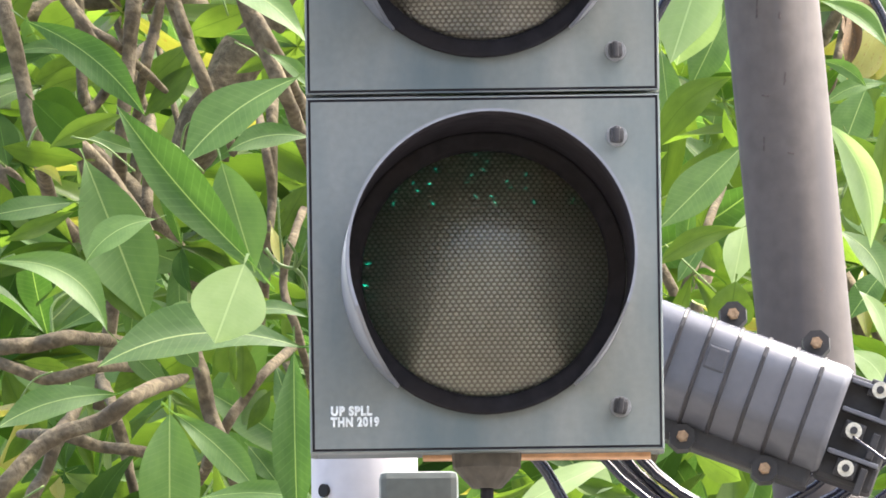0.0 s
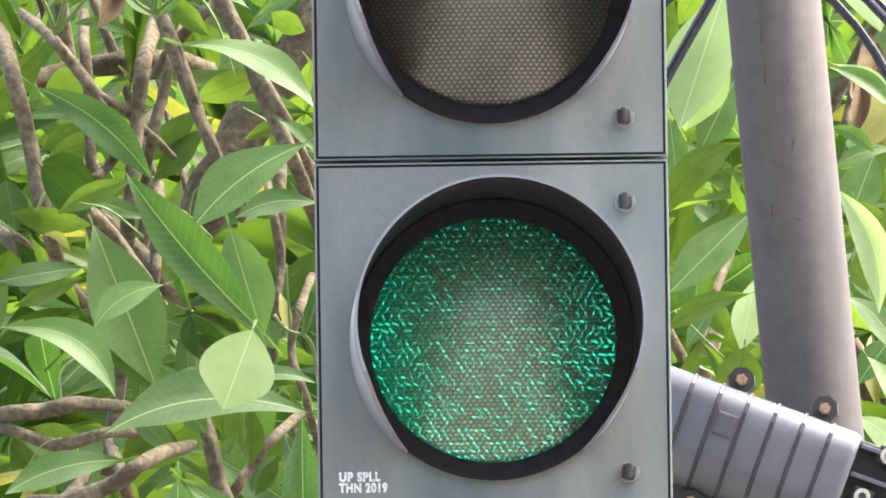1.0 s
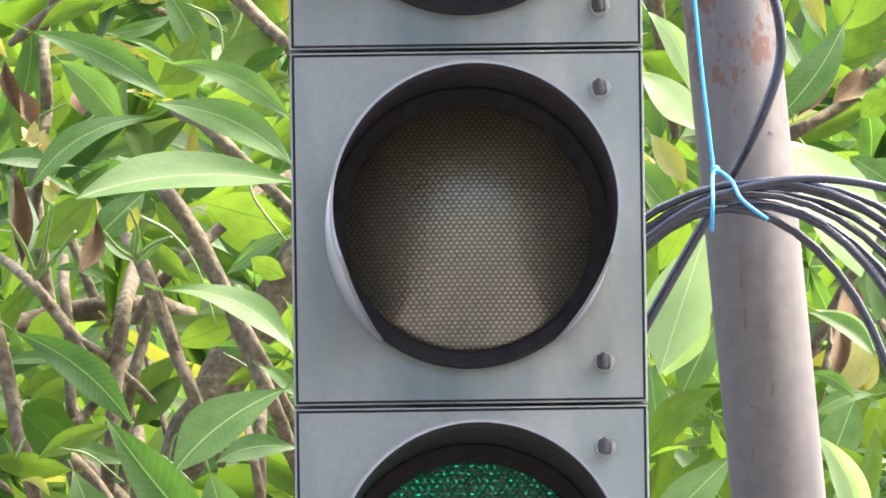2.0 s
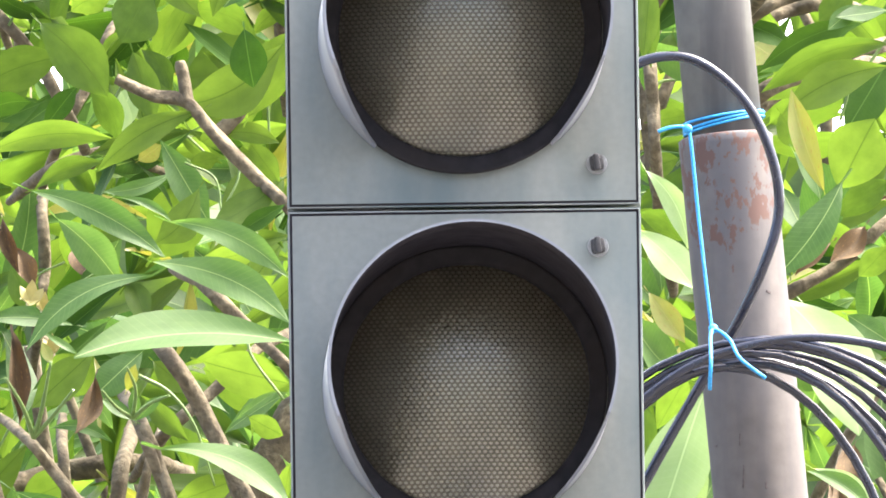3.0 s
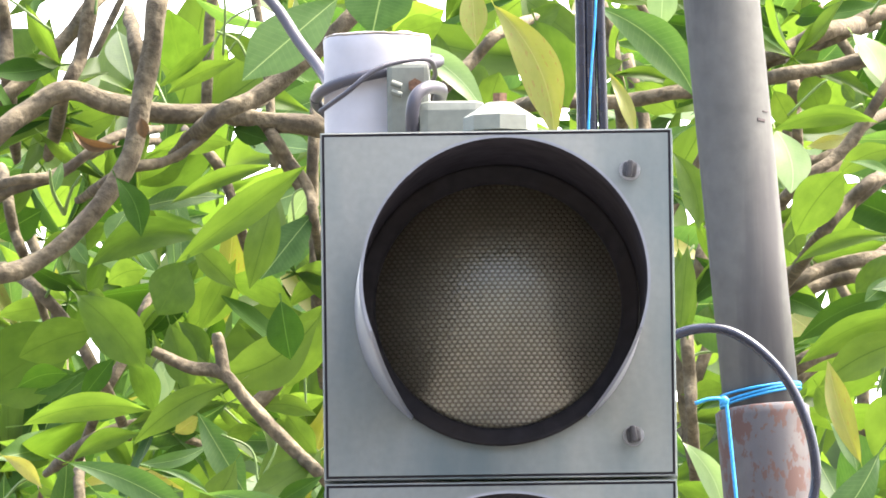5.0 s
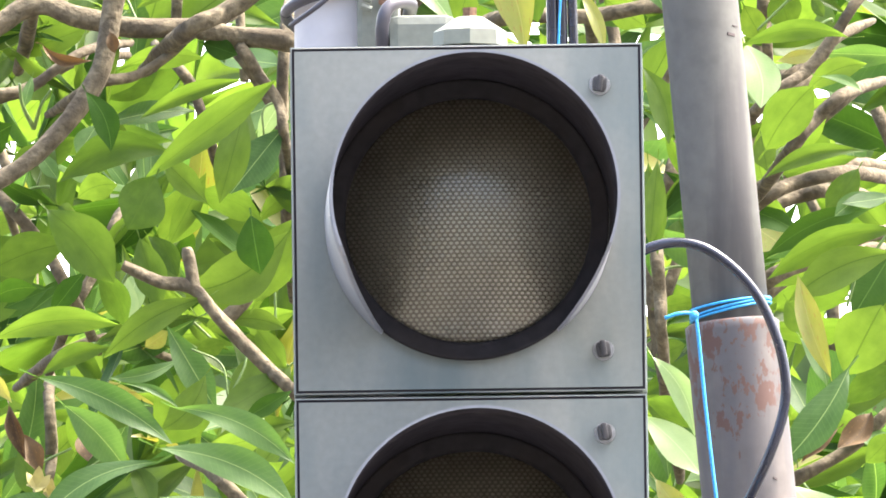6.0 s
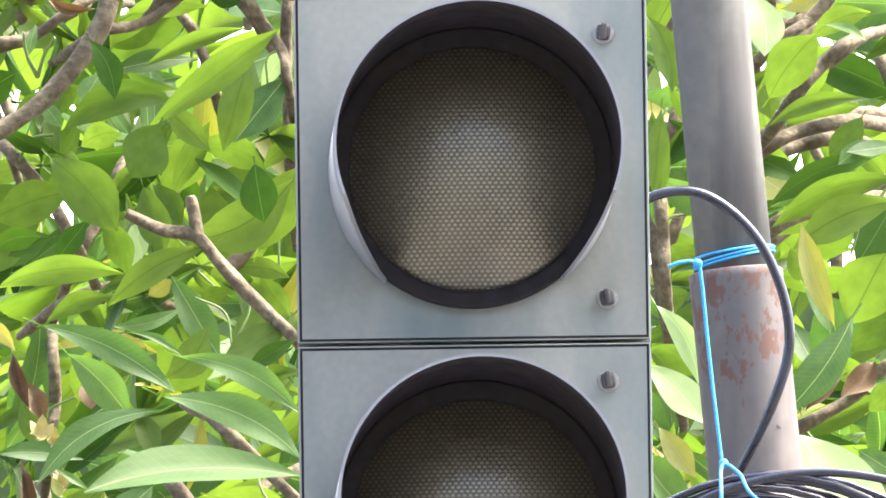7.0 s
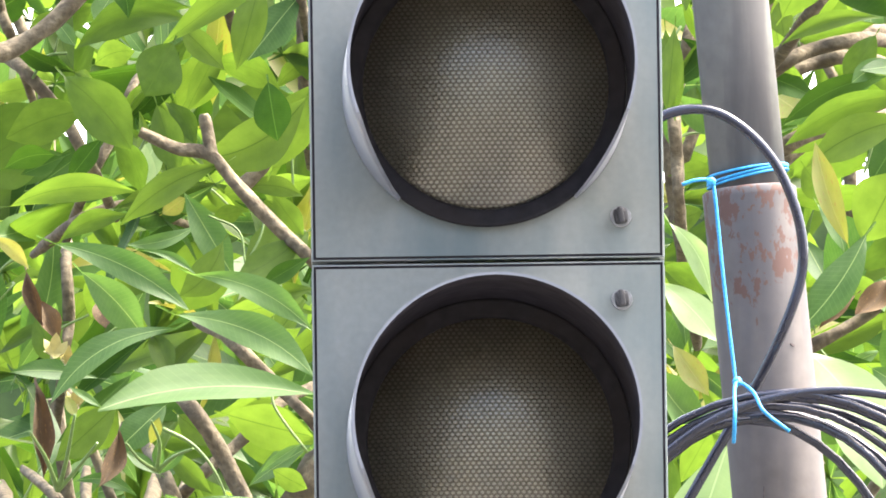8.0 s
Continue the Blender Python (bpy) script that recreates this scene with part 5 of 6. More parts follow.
leaf((0.3372, 1.20, 4.0221), (0.2519, 1.17, 3.9786), 0.0200, 'd', -0.08)
leaf((0.3586, 1.15, 3.9988), (0.2529, 1.12, 3.9532), 0.0219, 'b', -0.1)
leaf((0.3575, 1.10, 3.9740), (0.2692, 1.07, 3.9308), 0.0313, 'b', -0.08)
leaf((0.3000, 0.95, 3.8532), (0.2761, 0.93, 3.9362), 0.0207, 'y', 0.04)
leaf((0.3593, 1.20, 3.9901), (0.3230, 1.18, 3.9287), 0.0344, 'd')
leaf((0.3140, 1.00, 3.8604), (0.3423, 0.98, 3.9162), 0.0492, 'b')
leaf((0.3152, 0.95, 3.8607), (0.2555, 0.92, 3.7806), 0.0311, 'g', 0.06)
leaf((0.2769, 1.10, 3.9031), (0.2990, 1.09, 3.8613), 0.0171, 'l', 0.1)
leaf((0.3124, 1.10, 3.8482), (0.3562, 1.09, 3.8768), 0.0247, 'b')
leaf((0.3580, 1.20, 3.8748), (0.3126, 1.19, 3.8516), 0.0143, 'n')
leaf((0.3083, 1.10, 3.8263), (0.2775, 1.09, 3.7996), 0.0123, 'n')
leaf((0.3209, 1.10, 3.7640), (0.3547, 1.09, 3.7416), 0.0199, 'l')
leaf((0.3324, 1.20, 3.8068), (0.3573, 1.19, 3.8296), 0.0210, 'b')
leaf((0.2683, 1.30, 3.9579), (0.2871, 1.29, 3.9276), 0.0240, 'b')
leaf((0.2960, 1.30, 3.8610), (0.3341, 1.29, 3.8450), 0.0192, 'b')
leaf((0.3235, 1.30, 3.7450), (0.3557, 1.29, 3.7244), 0.0192, 'b')
leaf((0.2884, 1.00, 3.6254), (0.3398, 0.98, 3.5900), 0.0123, 'w', 0.1)
leaf((0.3432, 1.20, 3.6058), (0.3188, 1.19, 3.5715), 0.0267, 'y')
leaf((0.3053, 1.20, 3.6301), (0.3192, 1.19, 3.6004), 0.0143, 'n')
leaf((0.3264, 1.15, 3.6586), (0.3140, 1.14, 3.6243), 0.0190, 'n', 0.1)
leaf((0.3096, 1.20, 3.5870), (0.3379, 1.19, 3.5666), 0.0134, 'g')
leaf((0.0832, 0.95, 4.2392), (0.1649, 0.92, 4.1602), 0.0340, 'g', 0.1)
leaf((0.1401, 1.00, 4.2731), (0.1377, 0.99, 4.2271), 0.0246, 'w')
leaf((0.2972, 0.95, 4.2143), (0.3239, 0.94, 4.1743), 0.0217, 'w', 0.1)
leaf((0.3193, 1.00, 4.1449), (0.2275, 0.97, 4.1351), 0.0161, 'b', -0.1)
leaf((0.2336, 1.10, 4.1521), (0.2471, 1.08, 4.0975), 0.0294, 'w', 0.1)
leaf((0.2485, 1.00, 4.0507), (0.2887, 0.98, 4.1020), 0.0369, 'b', 0.05)
leaf((0.2836, 1.10, 4.1104), (0.3341, 1.08, 4.1329), 0.0199, 'b', 0.1)
leaf((0.3045, 1.30, 4.1689), (0.2624, 1.29, 4.1611), 0.0115, 'y')
leaf((0.1461, 1.00, 4.1218), (0.1670, 0.98, 4.0545), 0.0246, 'b', 0.1)
leaf((0.1503, 1.05, 4.0465), (0.1569, 1.03, 3.9706), 0.0218, 'b')
leaf((0.3334, 1.10, 4.0601), (0.2492, 1.08, 4.0371), 0.0152, 'b', -0.1)
leaf((0.3331, 1.10, 4.0266), (0.3070, 1.09, 4.0047), 0.0152, 'l')
leaf((0.3291, 1.20, 4.0574), (0.3027, 1.19, 4.0157), 0.0248, 'b')
leaf((0.2930, 1.30, 4.2159), (0.3023, 1.29, 4.1982), 0.0096, 'b')
leaf((0.2753, 1.40, 4.2552), (0.2460, 1.39, 4.2348), 0.0193, 'b')
leaf((0.2655, 1.40, 4.2358), (0.2746, 1.39, 4.2005), 0.0289, 'b')
leaf((0.2363, 1.40, 4.2215), (0.2504, 1.39, 4.1911), 0.0212, 'b')
leaf((0.2472, 1.20, 4.0861), (0.2516, 1.19, 4.0562), 0.0191, 'b')
leaf((0.2928, 1.00, 4.1122), (0.3304, 0.99, 4.0962), 0.0076, 'l', 0.12)
leaf((0.1541, 1.40, 4.2126), (0.1592, 1.39, 4.2360), 0.0289, 'b')
leaf((-0.0024, 0.90, 4.2347), (0.0460, 0.87, 4.1199), 0.0339, 'y', 0.1)
leaf((-0.0210, 0.85, 4.2494), (-0.0177, 0.83, 4.1925), 0.0216, 'y')
leaf((0.0326, 1.30, 4.2722), (0.0591, 1.28, 4.1946), 0.0393, 'b', 0.05)
leaf((-0.0951, 1.10, 4.2292), (-0.0100, 1.07, 4.1643), 0.0218, 'w', 0.12)
leaf((0.0919, 0.90, 4.1786), (0.1143, 0.88, 4.1193), 0.0113, 'y', 0.05)
leaf((-0.0916, 1.40, 4.2694), (-0.0460, 1.39, 4.2838), 0.0250, 'b')
leaf((-0.0519, 1.40, 4.2749), (-0.0427, 1.39, 4.2269), 0.0193, 'b')
leaf((-0.0091, 1.35, 4.2002), (0.0009, 1.34, 4.2329), 0.0240, 'b')
leaf((0.0548, 1.50, 4.3107), (0.0206, 1.49, 4.2852), 0.0194, 'b')
leaf((0.1077, 1.50, 4.2613), (0.0687, 1.49, 4.2456), 0.0213, 'b')
leaf((0.1172, 1.50, 4.2416), (0.1508, 1.49, 4.2154), 0.0242, 'b')
leaf((0.0585, 1.40, 4.2056), (0.0873, 1.39, 4.1970), 0.0145, 'l')
leaf((-0.2355, 1.40, 4.2767), (-0.2018, 1.39, 4.2506), 0.0193, 'b')
leaf((-0.2255, 1.30, 4.1818), (-0.1966, 1.29, 4.1708), 0.0173, 'd')
leaf((-0.3560, 0.95, 4.1399), (-0.3157, 0.94, 4.1267), 0.0094, 'n', -0.2)
leaf((-0.2992, 0.95, 4.1498), (-0.2955, 0.95, 4.1321), 0.0104, 'n')
leaf((-0.4177, 1.00, 3.8716), (-0.3856, 0.99, 3.8429), 0.0123, 'y', 0.1)
leaf((-0.3877, 1.00, 3.8428), (-0.3755, 0.99, 3.7961), 0.0123, 'n')
leaf((-0.2773, 1.35, 3.9278), (-0.2589, 1.34, 3.9396), 0.0154, 'y')
leaf((-0.3542, 0.95, 3.7326), (-0.3457, 0.94, 3.7139), 0.0085, 'y')
leaf((-0.2831, 0.90, 3.6861), (-0.2753, 0.89, 3.7062), 0.0094, 'y')
leaf((0.3360, 1.10, 3.8394), (0.3070, 1.09, 3.8049), 0.0209, 'n', 0.1)
leaf((-0.1136, 1.30, 3.9179), (-0.1325, 1.29, 3.9365), 0.0144, 'b')
leaf((-0.1808, 1.50, 4.1207), (-0.1610, 1.49, 4.1582), 0.0165, 'w')
leaf((-0.3656, 1.00, 4.1189), (-0.3728, 0.99, 4.0918), 0.0085, 'l')
leaf((-0.2816, 1.35, 3.9928), (-0.2962, 1.34, 3.9529), 0.0240, 'w')
leaf((-0.4059, 1.05, 3.9342), (-0.3629, 1.04, 3.9443), 0.0190, 'd', 0.1)
leaf((-0.3547, 1.10, 3.9272), (-0.3257, 1.09, 3.9637), 0.0190, 'd')
leaf((-0.2193, 1.35, 3.9679), (-0.1905, 1.34, 3.9472), 0.0163, 'b', 0.1)
leaf((-0.2341, 1.35, 3.9245), (-0.2099, 1.34, 3.9284), 0.0144, 'b')
leaf((-0.3785, 1.20, 3.5064), (-0.3547, 1.19, 3.4911), 0.0076, 'y', 0.2)
leaf((-0.4005, 1.40, 3.6237), (-0.3473, 1.39, 3.6217), 0.0125, 'g', 0.1)
leaf((-0.1762, 0.90, 3.4303), (-0.1670, 0.89, 3.3964), 0.0094, 'y')
leaf((-0.2272, 1.20, 3.3709), (-0.1986, 1.19, 3.3604), 0.0124, 'd')
leaf((-0.3692, 1.5, 4.0318), (-0.4461, 1.45, 3.9736), 0.0581, 'b')
leaf((-0.189, 1.5, 4.1492), (-0.2063, 1.45, 4.0624), 0.0281, 'b')
leaf((-0.2072, 1.7, 4.0946), (-0.1495, 1.65, 4.1544), 0.0303, 'l')
leaf((-0.2664, 1.6, 4.0421), (-0.2289, 1.55, 4.0907), 0.0292, 'b')
leaf((-0.1522, 1.6, 4.041), (-0.2417, 1.55, 4.0192), 0.0583, 'b')
leaf((-0.1549, 1.5, 3.9276), (-0.208, 1.45, 3.8863), 0.0387, 'b')
leaf((-0.3301, 1.8, 4.3292), (-0.3175, 1.75, 4.28), 0.0245, 'l')
leaf((-0.3664, 1.6, 4.0079), (-0.4152, 1.55, 3.9833), 0.0214, 'd')
leaf((-0.4277, 1.9, 4.3451), (-0.3976, 1.85, 4.3015), 0.0296, 'b')
leaf((-0.2753, 1.9, 4.3015), (-0.2864, 1.85, 4.3498), 0.0296, 'b')
leaf((-0.3178, 1.7, 4.1708), (-0.2425, 1.65, 4.2116), 0.0293, 'b')
leaf((-0.232, 1.9, 4.1971), (-0.1624, 1.85, 4.2127), 0.0148, 'b')
leaf((-0.3892, 1.9, 4.2457), (-0.3316, 1.85, 4.2613), 0.0177, 'b')
leaf((-0.44, 1.9, 4.0926), (-0.3848, 1.85, 4.0962), 0.0148, 'b')
leaf((-0.3852, 1.9, 4.1515), (-0.3448, 1.85, 4.1651), 0.0168, 'b')
leaf((-0.4259, 2.0, 4.2332), (-0.3753, 1.95, 4.2565), 0.0178, 'g')
leaf((-0.3403, 1.8, 4.0408), (-0.3888, 1.75, 3.9963), 0.0167, 'd')
leaf((-0.2678, 1.5, 3.8611), (-0.227, 1.45, 3.9151), 0.0426, 'b')
leaf((-0.3609, 1.5, 3.7428), (-0.3187, 1.45, 3.7724), 0.029, 'b')
leaf((-0.2283, 1.8, 3.7936), (-0.157, 1.75, 3.7706), 0.0442, 'b')
leaf((-0.2073, 1.6, 3.7195), (-0.158, 1.55, 3.7507), 0.0175, 'l')
leaf((-0.304, 1.7, 3.934), (-0.2544, 1.65, 3.9428), 0.0195, 'd')
leaf((-0.2068, 1.8, 3.9931), (-0.1572, 1.75, 3.9994), 0.0147, 'b')
leaf((-0.3795, 2.0, 4.0167), (-0.3217, 1.95, 4.0206), 0.0198, 'g')
leaf((-0.2422, 1.8, 3.88), (-0.1733, 1.75, 3.8544), 0.0245, 'b')
leaf((-0.3085, 1.6, 3.8158), (-0.3714, 1.55, 3.7528), 0.0165, 'd')
leaf((-0.3452, 1.8, 3.886), (-0.3293, 1.75, 3.9249), 0.0196, 'b')
leaf((-0.3931, 2.0, 3.8925), (-0.3626, 1.95, 3.877), 0.0248, 'b')
leaf((-0.3885, 1.5, 3.5928), (-0.3386, 1.45, 3.5673), 0.03, 'd')
leaf((-0.3744, 1.5, 3.5518), (-0.3095, 1.45, 3.5729), 0.0194, 'b')
leaf((-0.3726, 1.8, 3.2964), (-0.318, 1.75, 3.2738), 0.0245, 'd')
leaf((-0.3974, 2.0, 3.6531), (-0.3459, 1.95, 3.6728), 0.0198, 'b')
leaf((-0.4152, 1.5, 3.5824), (-0.4055, 1.45, 3.5364), 0.0194, 'd')
leaf((-0.2931, 1.9, 3.6388), (-0.241, 1.85, 3.6633), 0.0168, 'b')
leaf((-0.3169, 1.8, 3.3713), (-0.2817, 1.75, 3.3836), 0.0196, 'b')
leaf((-0.2689, 1.8, 3.356), (-0.2432, 1.75, 3.3109), 0.0216, 'b')
leaf((-0.2795, 1.9, 3.5163), (-0.2559, 1.85, 3.5448), 0.0256, 'b')
leaf((-0.2067, 2.0, 3.4074), (-0.2307, 1.95, 3.4234), 0.0248, 'b')
leaf((-0.4209, 1.9, 3.5796), (-0.3658, 1.85, 3.5805), 0.0177, 'b')
leaf((-0.3545, 1.7, 3.4627), (-0.312, 1.65, 3.4825), 0.0342, 'd')
leaf((-0.207, 2.0, 3.3775), (-0.1943, 1.95, 3.3535), 0.0198, 'b')
leaf((-0.3244, 1.6, 3.3757), (-0.2995, 1.55, 3.3616), 0.0175, 'g')
leaf((-0.4132, 2.0, 3.5587), (-0.3928, 1.95, 3.5243), 0.0168, 'b')
leaf((-0.2174, 2.0, 3.3179), (-0.1876, 1.95, 3.2839), 0.0297, 'd')
leaf((0.2388, 1.5, 4.0964), (0.3108, 1.45, 4.1496), 0.0377, 'b')
leaf((0.2213, 1.6, 4.1976), (0.2462, 1.55, 4.1582), 0.035, 'l')
leaf((0.2327, 1.6, 4.217), (0.3127, 1.55, 4.2141), 0.0156, 'b')
leaf((0.2789, 1.9, 4.2589), (0.2968, 1.85, 4.2922), 0.0207, 'b')
leaf((0.2593, 1.6, 4.0985), (0.3316, 1.55, 4.1076), 0.0165, 'b')
leaf((0.254, 1.5, 4.015), (0.3295, 1.45, 4.0455), 0.0213, 'g')
leaf((0.2483, 1.7, 4.013), (0.3324, 1.65, 4.0487), 0.0264, 'b')
leaf((0.2671, 1.9, 4.0153), (0.3353, 1.85, 4.0536), 0.0414, 'b')
leaf((0.2865, 1.5, 3.8819), (0.3283, 1.45, 3.9199), 0.0406, 'g')
leaf((0.2327, 1.8, 4.3187), (0.2632, 1.75, 4.3368), 0.0196, 'b')
leaf((0.3013, 1.9, 4.2884), (0.3151, 1.85, 4.25), 0.0148, 'b')
leaf((0.2923, 2.0, 4.251), (0.3212, 1.95, 4.2373), 0.0139, 'y')
leaf((0.1666, 2.0, 4.0582), (0.1887, 1.95, 4.0772), 0.0198, 'b')
leaf((0.2525, 1.9, 4.0858), (0.2739, 1.85, 4.065), 0.0197, 'y')
leaf((0.1495, 1.6, 3.9081), (0.1852, 1.55, 3.8765), 0.0165, 'b')
leaf((0.3266, 1.5, 3.8698), (0.3628, 1.45, 3.8424), 0.0155, 'l')
leaf((0.3341, 1.5, 3.8002), (0.3622, 1.45, 3.7793), 0.0174, 'l')
leaf((0.2737, 1.8, 3.9489), (0.2971, 1.75, 3.899), 0.0167, 'l')
leaf((0.31, 1.6, 3.5647), (0.3461, 1.55, 3.5037), 0.0301, 'g')
leaf((0.3008, 1.6, 3.6209), (0.3532, 1.55, 3.5914), 0.0175, 'l')
leaf((0.1535, 1.6, 3.62), (0.1722, 1.55, 3.581), 0.0243, 'l')
leaf((0.1717, 1.8, 3.456), (0.1965, 1.75, 3.5253), 0.0196, 'b')
leaf((0.1632, 1.6, 3.7176), (0.1899, 1.55, 3.7612), 0.0175, 'b')
leaf((0.3308, 1.5, 3.6553), (0.3298, 1.45, 3.5743), 0.0319, 'b')
leaf((0.1744, 1.7, 3.3495), (0.1953, 1.65, 3.2816), 0.0244, 'b')
leaf((0.3168, 1.8, 3.5387), (0.3304, 1.75, 3.4898), 0.0167, 'g')
leaf((-0.033, 1.5, 4.262), (-0.0091, 1.45, 4.224), 0.0194, 'b')
leaf((-0.0913, 1.6, 4.2994), (-0.0472, 1.55, 4.3122), 0.0243, 'b')
leaf((0.0258, 1.7, 4.3402), (0.0693, 1.65, 4.2992), 0.0244, 'b')
leaf((0.3244, 1.6, 3.6974), (0.325, 1.55, 3.6306), 0.017, 'n')
leaf((0.2985, 1.9, 3.8455), (0.322, 1.85, 3.8006), 0.0296, 'b')
leaf((-0.4115, 2.0, 4.1833), (-0.3807, 1.95, 4.2069), 0.0248, 'b')
leaf((-0.1839, 2.0, 4.1711), (-0.1493, 1.95, 4.1153), 0.0218, 'b')
leaf((-0.278, 1.9, 4.0216), (-0.2918, 1.85, 4.0558), 0.0246, 'd')
leaf((-0.2339, 1.9, 4.0014), (-0.1839, 1.85, 4.0201), 0.0197, 'b')
leaf((-0.4393, 1.9, 4.1619), (-0.4037, 1.85, 4.1755), 0.0197, 'd')
leaf((-0.3491, 1.9, 4.3196), (-0.3733, 1.85, 4.2741), 0.0197, 'b')
leaf((-0.2227, 2.0, 4.2561), (-0.163, 1.95, 4.2395), 0.0198, 'l')
leaf((-0.3885, 1.8, 3.6788), (-0.3433, 1.75, 3.6933), 0.0245, 'b')
leaf((-0.256, 1.8, 3.6775), (-0.2013, 1.75, 3.6919), 0.0196, 'b')
leaf((-0.1818, 1.7, 3.6378), (-0.1494, 1.65, 3.6621), 0.0195, 'b')
leaf((-0.3456, 1.8, 3.5452), (-0.3055, 1.75, 3.5551), 0.0196, 'g')


def shoot(pts, radius):
    """A thin fresh flower stalk."""
    bm = bmesh.new()
    tube(bm, spline(pts, 6), lambda s: radius * (0.8 - 0.4 * s), 7)
    part("stalk", bm, STALK, tree, "fresh yellow-green stalk")


shoot([(-0.1765, 0.35, 3.3637), (-0.1675, 0.35, 3.3521), (-0.1529, 0.35, 3.3478), (-0.1463, 0.34, 3.358), (-0.1425, 0.34, 3.3694)], 0.0022)
shoot([(-0.1529, 0.35, 3.3478), (-0.1518, 0.34, 3.358), (-0.1589, 0.33, 3.3687)], 0.0022)
shoot([(-0.1529, 0.35, 3.3478), (-0.1448, 0.36, 3.3366), (-0.1417, 0.4, 3.3123)], 0.0025)
shoot([(-0.163, 0.36, 3.3506), (-0.1645, 0.35, 3.3728), (-0.166, 0.35, 3.4051)], 0.0016)
shoot([(-0.2711, 0.75, 3.6838), (-0.2455, 0.75, 3.6694), (-0.2248, 0.75, 3.6411), (-0.209, 0.76, 3.5926)], 0.0022)
shoot([(-0.3606, 0.9, 3.6477), (-0.3529, 0.88, 3.6716), (-0.3452, 0.86, 3.7073)], 0.003)
shoot([(-0.3606, 0.9, 3.6477), (-0.3694, 0.88, 3.6718), (-0.3829, 0.86, 3.6935)], 0.003)
shoot([(-0.3606, 0.9, 3.6477), (-0.3436, 0.88, 3.6645), (-0.3266, 0.86, 3.6835)], 0.0028)
shoot([(-0.2781, 0.9, 3.6634), (-0.2753, 0.88, 3.685), (-0.2819, 0.86, 3.702)], 0.0026)
shoot([(-0.2781, 0.9, 3.6634), (-0.2636, 0.88, 3.6731), (-0.2469, 0.86, 3.678)], 0.0026)
shoot([(-0.2781, 0.9, 3.6634), (-0.2918, 0.88, 3.671), (-0.3032, 0.86, 3.6833)], 0.0026)
shoot([(-0.3644, 1.0, 4.0751), (-0.3733, 0.98, 4.0918), (-0.3758, 0.97, 4.1096)], 0.0028)
shoot([(-0.3644, 1.0, 4.0751), (-0.3582, 0.98, 4.0917), (-0.3494, 0.97, 4.1046)], 0.0024)

def flower(at, size):
    """A cream plumeria flower: five overlapping round petals round a yellow eye."""
    bm = bmesh.new()
    for k in range(5):
        turn = Matrix.Translation(at) @ pose(0, 0, 0, -25, 15, 0) @ pose(0, 0, 0, 0, 72 * k, 0)
        rows = []
        for i in range(5):
            s = i / 4
            half = size * 0.5 * math.sin(math.pi * (0.12 + 0.8 * s)) ** 0.8
            rows.append([bm.verts.new(turn @ Vector((c * half, -0.004 * s + 0.006 * c * s * 0.5 - 0.01 * s * s, size * s))) for c in (-1, 0, 1)])
        for a, b in zip(rows, rows[1:]):
            for k2 in range(2):
                bm.faces.new((a[k2], a[k2 + 1], b[k2 + 1], b[k2])).smooth = True
    part("flower", bm, PETAL, tree, "cream plumeria flower")


flower(Vector((-0.3624, 0.85, 3.7574)), 0.0105)
flower(Vector((-0.352, 0.87, 3.7518)), 0.0075)
flower(Vector((-0.3484, 1.0, 3.73)), 0.008)

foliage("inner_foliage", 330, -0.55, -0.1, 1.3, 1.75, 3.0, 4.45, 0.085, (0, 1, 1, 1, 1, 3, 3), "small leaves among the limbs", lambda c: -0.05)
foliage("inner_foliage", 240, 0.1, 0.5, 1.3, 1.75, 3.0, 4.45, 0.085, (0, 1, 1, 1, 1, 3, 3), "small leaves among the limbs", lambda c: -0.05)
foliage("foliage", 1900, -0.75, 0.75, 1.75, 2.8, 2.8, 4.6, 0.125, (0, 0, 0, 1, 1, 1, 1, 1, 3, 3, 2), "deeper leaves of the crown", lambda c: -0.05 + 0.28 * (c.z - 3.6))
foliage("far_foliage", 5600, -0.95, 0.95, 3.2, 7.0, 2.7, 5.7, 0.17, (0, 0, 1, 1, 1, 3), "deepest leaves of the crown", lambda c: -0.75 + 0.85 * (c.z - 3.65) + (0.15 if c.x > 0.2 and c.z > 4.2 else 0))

# pale green leaf stalks
bm = bmesh.new()
for i in range(120):
    side = -1 if i % 2 else 1
    p = Vector((side * random.uniform(0.12, 0.5), random.uniform(1.05, 1.6), random.uniform(3.0, 4.4)))
    d = Vector((random.uniform(-0.9, 0.9), random.uniform(-0.3, 0.3), random.uniform(0.3, 1))).normalized() * random.uniform(0.03, 0.065)
    tube(bm, spline([p, p + d * 0.5 + Vector((random.uniform(-0.012, 0.012), 0, 0.008)), p + d], 5), random.uniform(0.0008, 0.0014), 6)
tagged(part("leaf_stalk", bm, STALK, tree), "thin pale green leaf stalks", kind="stuff")

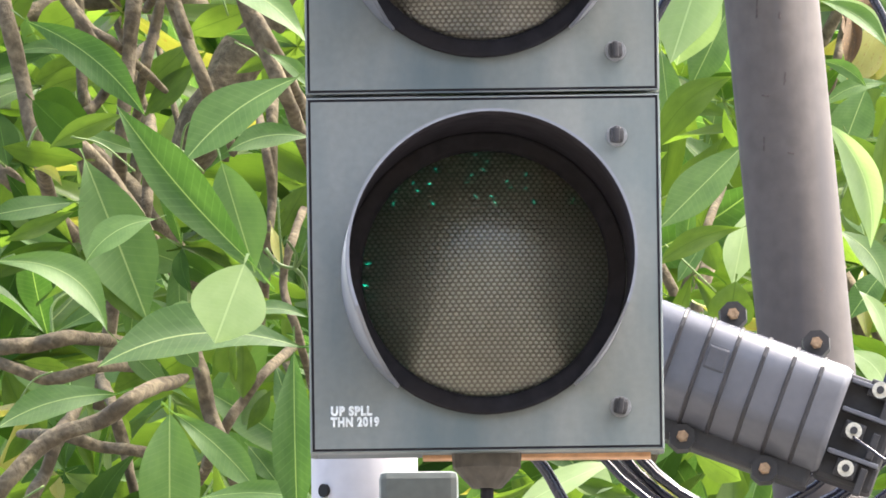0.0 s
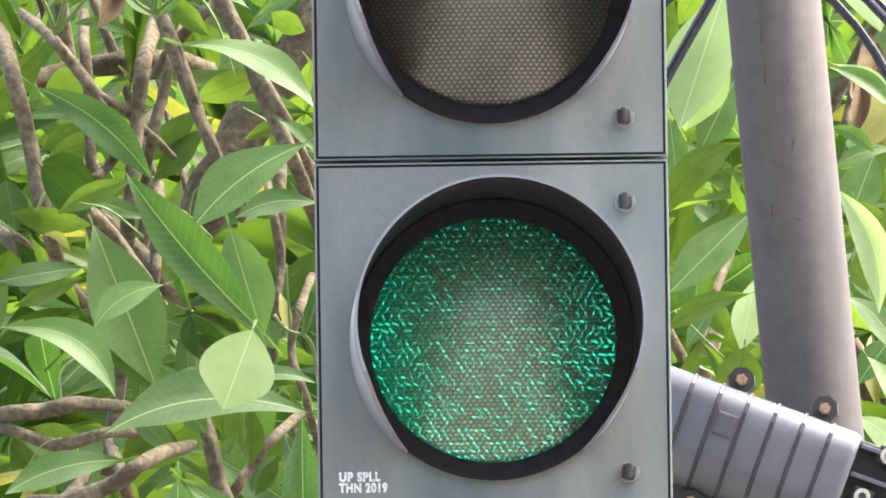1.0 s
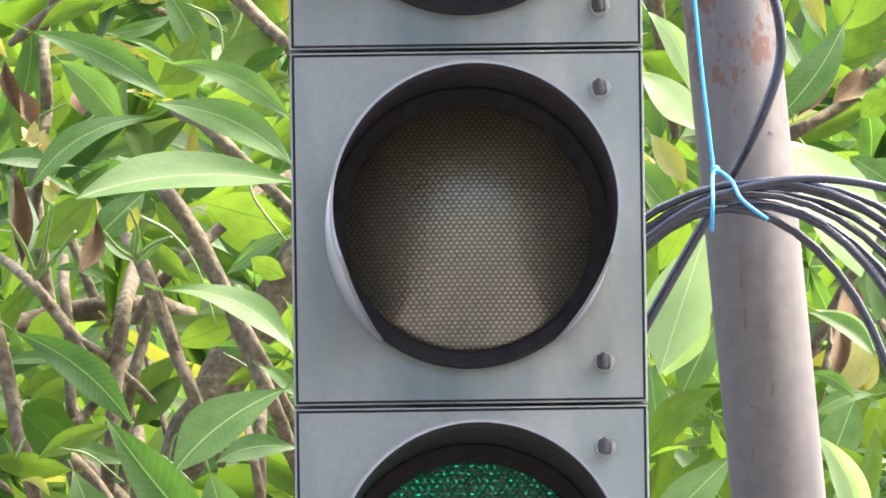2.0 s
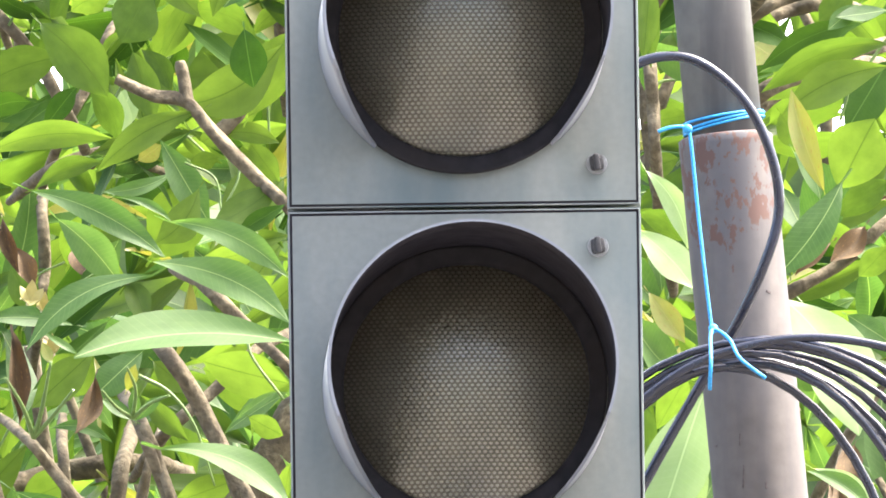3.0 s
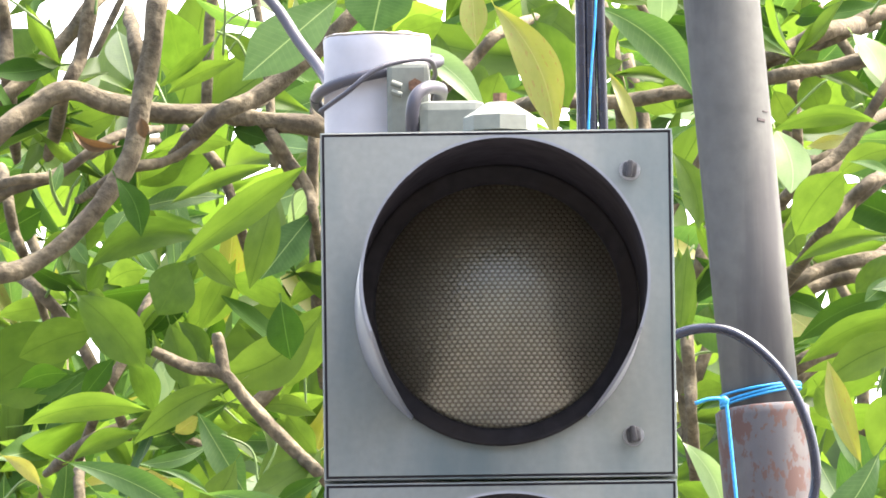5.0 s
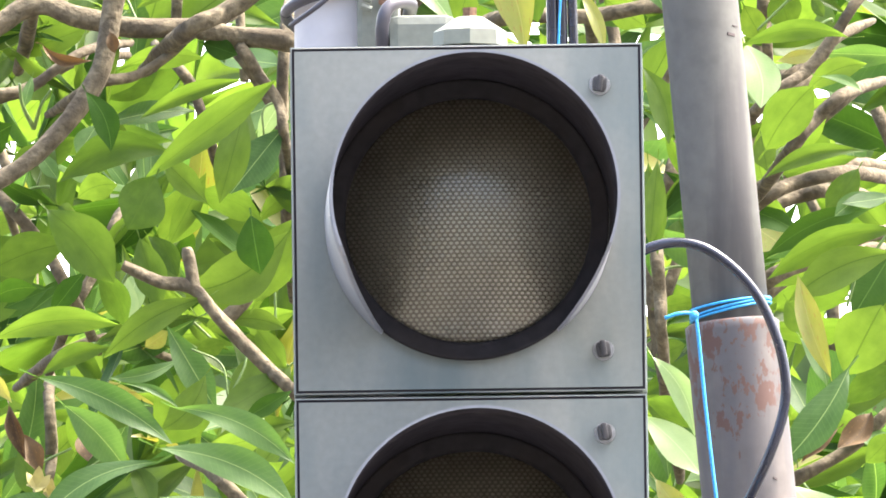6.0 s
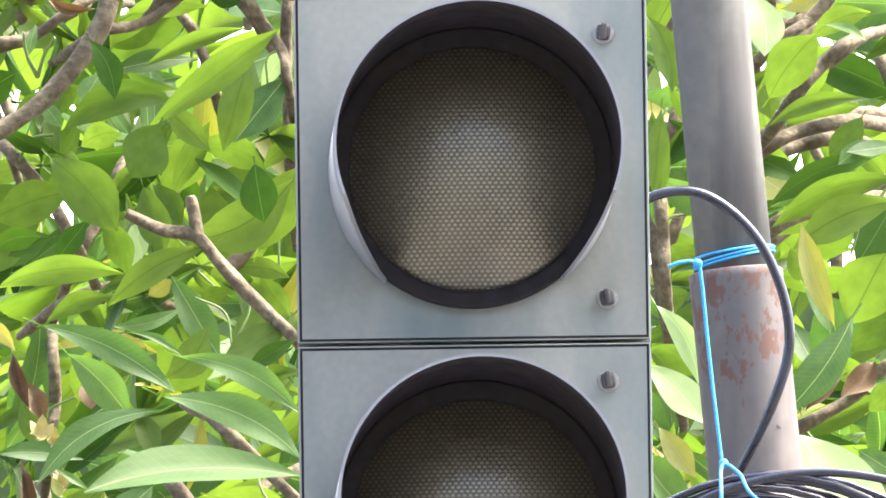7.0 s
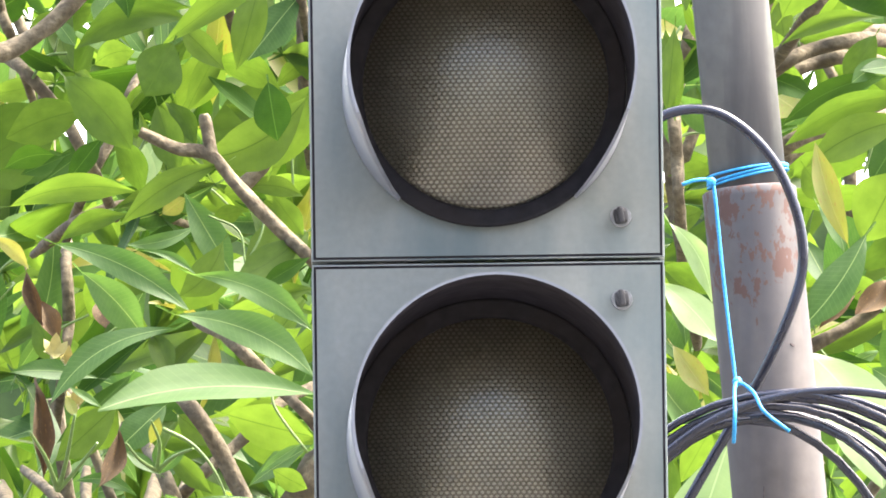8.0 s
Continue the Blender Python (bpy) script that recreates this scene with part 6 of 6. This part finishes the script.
# thin twigs among the leaves
bm = bmesh.new()
for i in range(90):
    p = Vector((random.uniform(-0.7, 0.7), random.uniform(1.8, 2.6), random.uniform(2.8, 4.5)))
    d = Vector((random.uniform(-0.7, 0.7), random.uniform(-0.3, 0.3), 1)).normalized() * random.uniform(0.12, 0.3)
    tube(bm, spline([p, p + d * 0.5 + Vector((random.uniform(-0.02, 0.02), 0, 0)), p + d], 4), random.uniform(0.003, 0.007), 7, 0.3)
tagged(part("twig", bm, BARK, tree), "thin brown twigs", kind="stuff")


# ---- the blinking of the green lamp ----
def motions():
    """The diode plates turn their lit face to the front and away again."""
    shown = {0.0: 0.03, 0.1: 0, 0.2: 1, 0.3: 0.12, 0.4: 0, 0.5: 1, 0.6: 0.5, 0.7: 0.12, 0.8: 0, 0.9: 0.9, 1.0: 0.35, 1.1: 0, 1.2: 1, 1.3: 0.5, 1.4: 0, 1.5: 1, 1.6: 0.5, 1.7: 0.1, 1.8: 0, 1.9: 1, 2.0: 0.4, 2.1: 0, 2.2: 1, 2.3: 0.5, 2.4: 0, 2.5: 0, 2.6: 1, 2.7: 0.3, 2.8: 0, 8.0: 0}
    for plate, x, z, height in led_strips:
        early, spin = random.random(), pose(0, 0, 0, 0, random.uniform(0, 180), 0)
        edge = min(1.0, math.hypot(x, height) / 0.09) * (1 if height > -0.02 else 0.6)
        turns = []
        for t, lit in shown.items():
            if t == 1.5 and height > 0.034 + 0.006 * early:
                lit = 0
            elif t == 1.5:
                lit = 0.5 + 0.35 * random.random()
            elif 0 < lit < 0.05:
                lit = 0.16 if early < 0.16 and (height > 0.055 or (x < -0.085 and abs(height) < 0.012)) else 0
            elif 0 < lit < 0.85:
                lit = lit * (0.06 + 0.25 * random.random() + 0.6 * edge ** 3 * random.random())
            elif lit < 1:
                lit = lit * (0.9 + 0.1 * random.random())
            turns.append((t, 0 if lit == 1 else 160 if lit == 0 else math.degrees(math.acos(lit))))
        rows = []
        for (t, a), (t2, b) in zip(turns, turns[1:]):
            rows.append((t, pose(x, 0.024, z) @ spin @ pose(0, 0, 0, a, 0, 0)))
            if t2 - t < 0.2 and abs(a - b) > 60:
                rows.append((t + 0.05, pose(x, 0.024, z) @ spin @ pose(0, 0, 0, (a + b) / 2, 0, 0)))
        rows.append((8.0, pose(x, 0.024, z) @ spin @ pose(0, 0, 0, turns[-1][1], 0, 0)))
        walk(plate, rows)


motions()
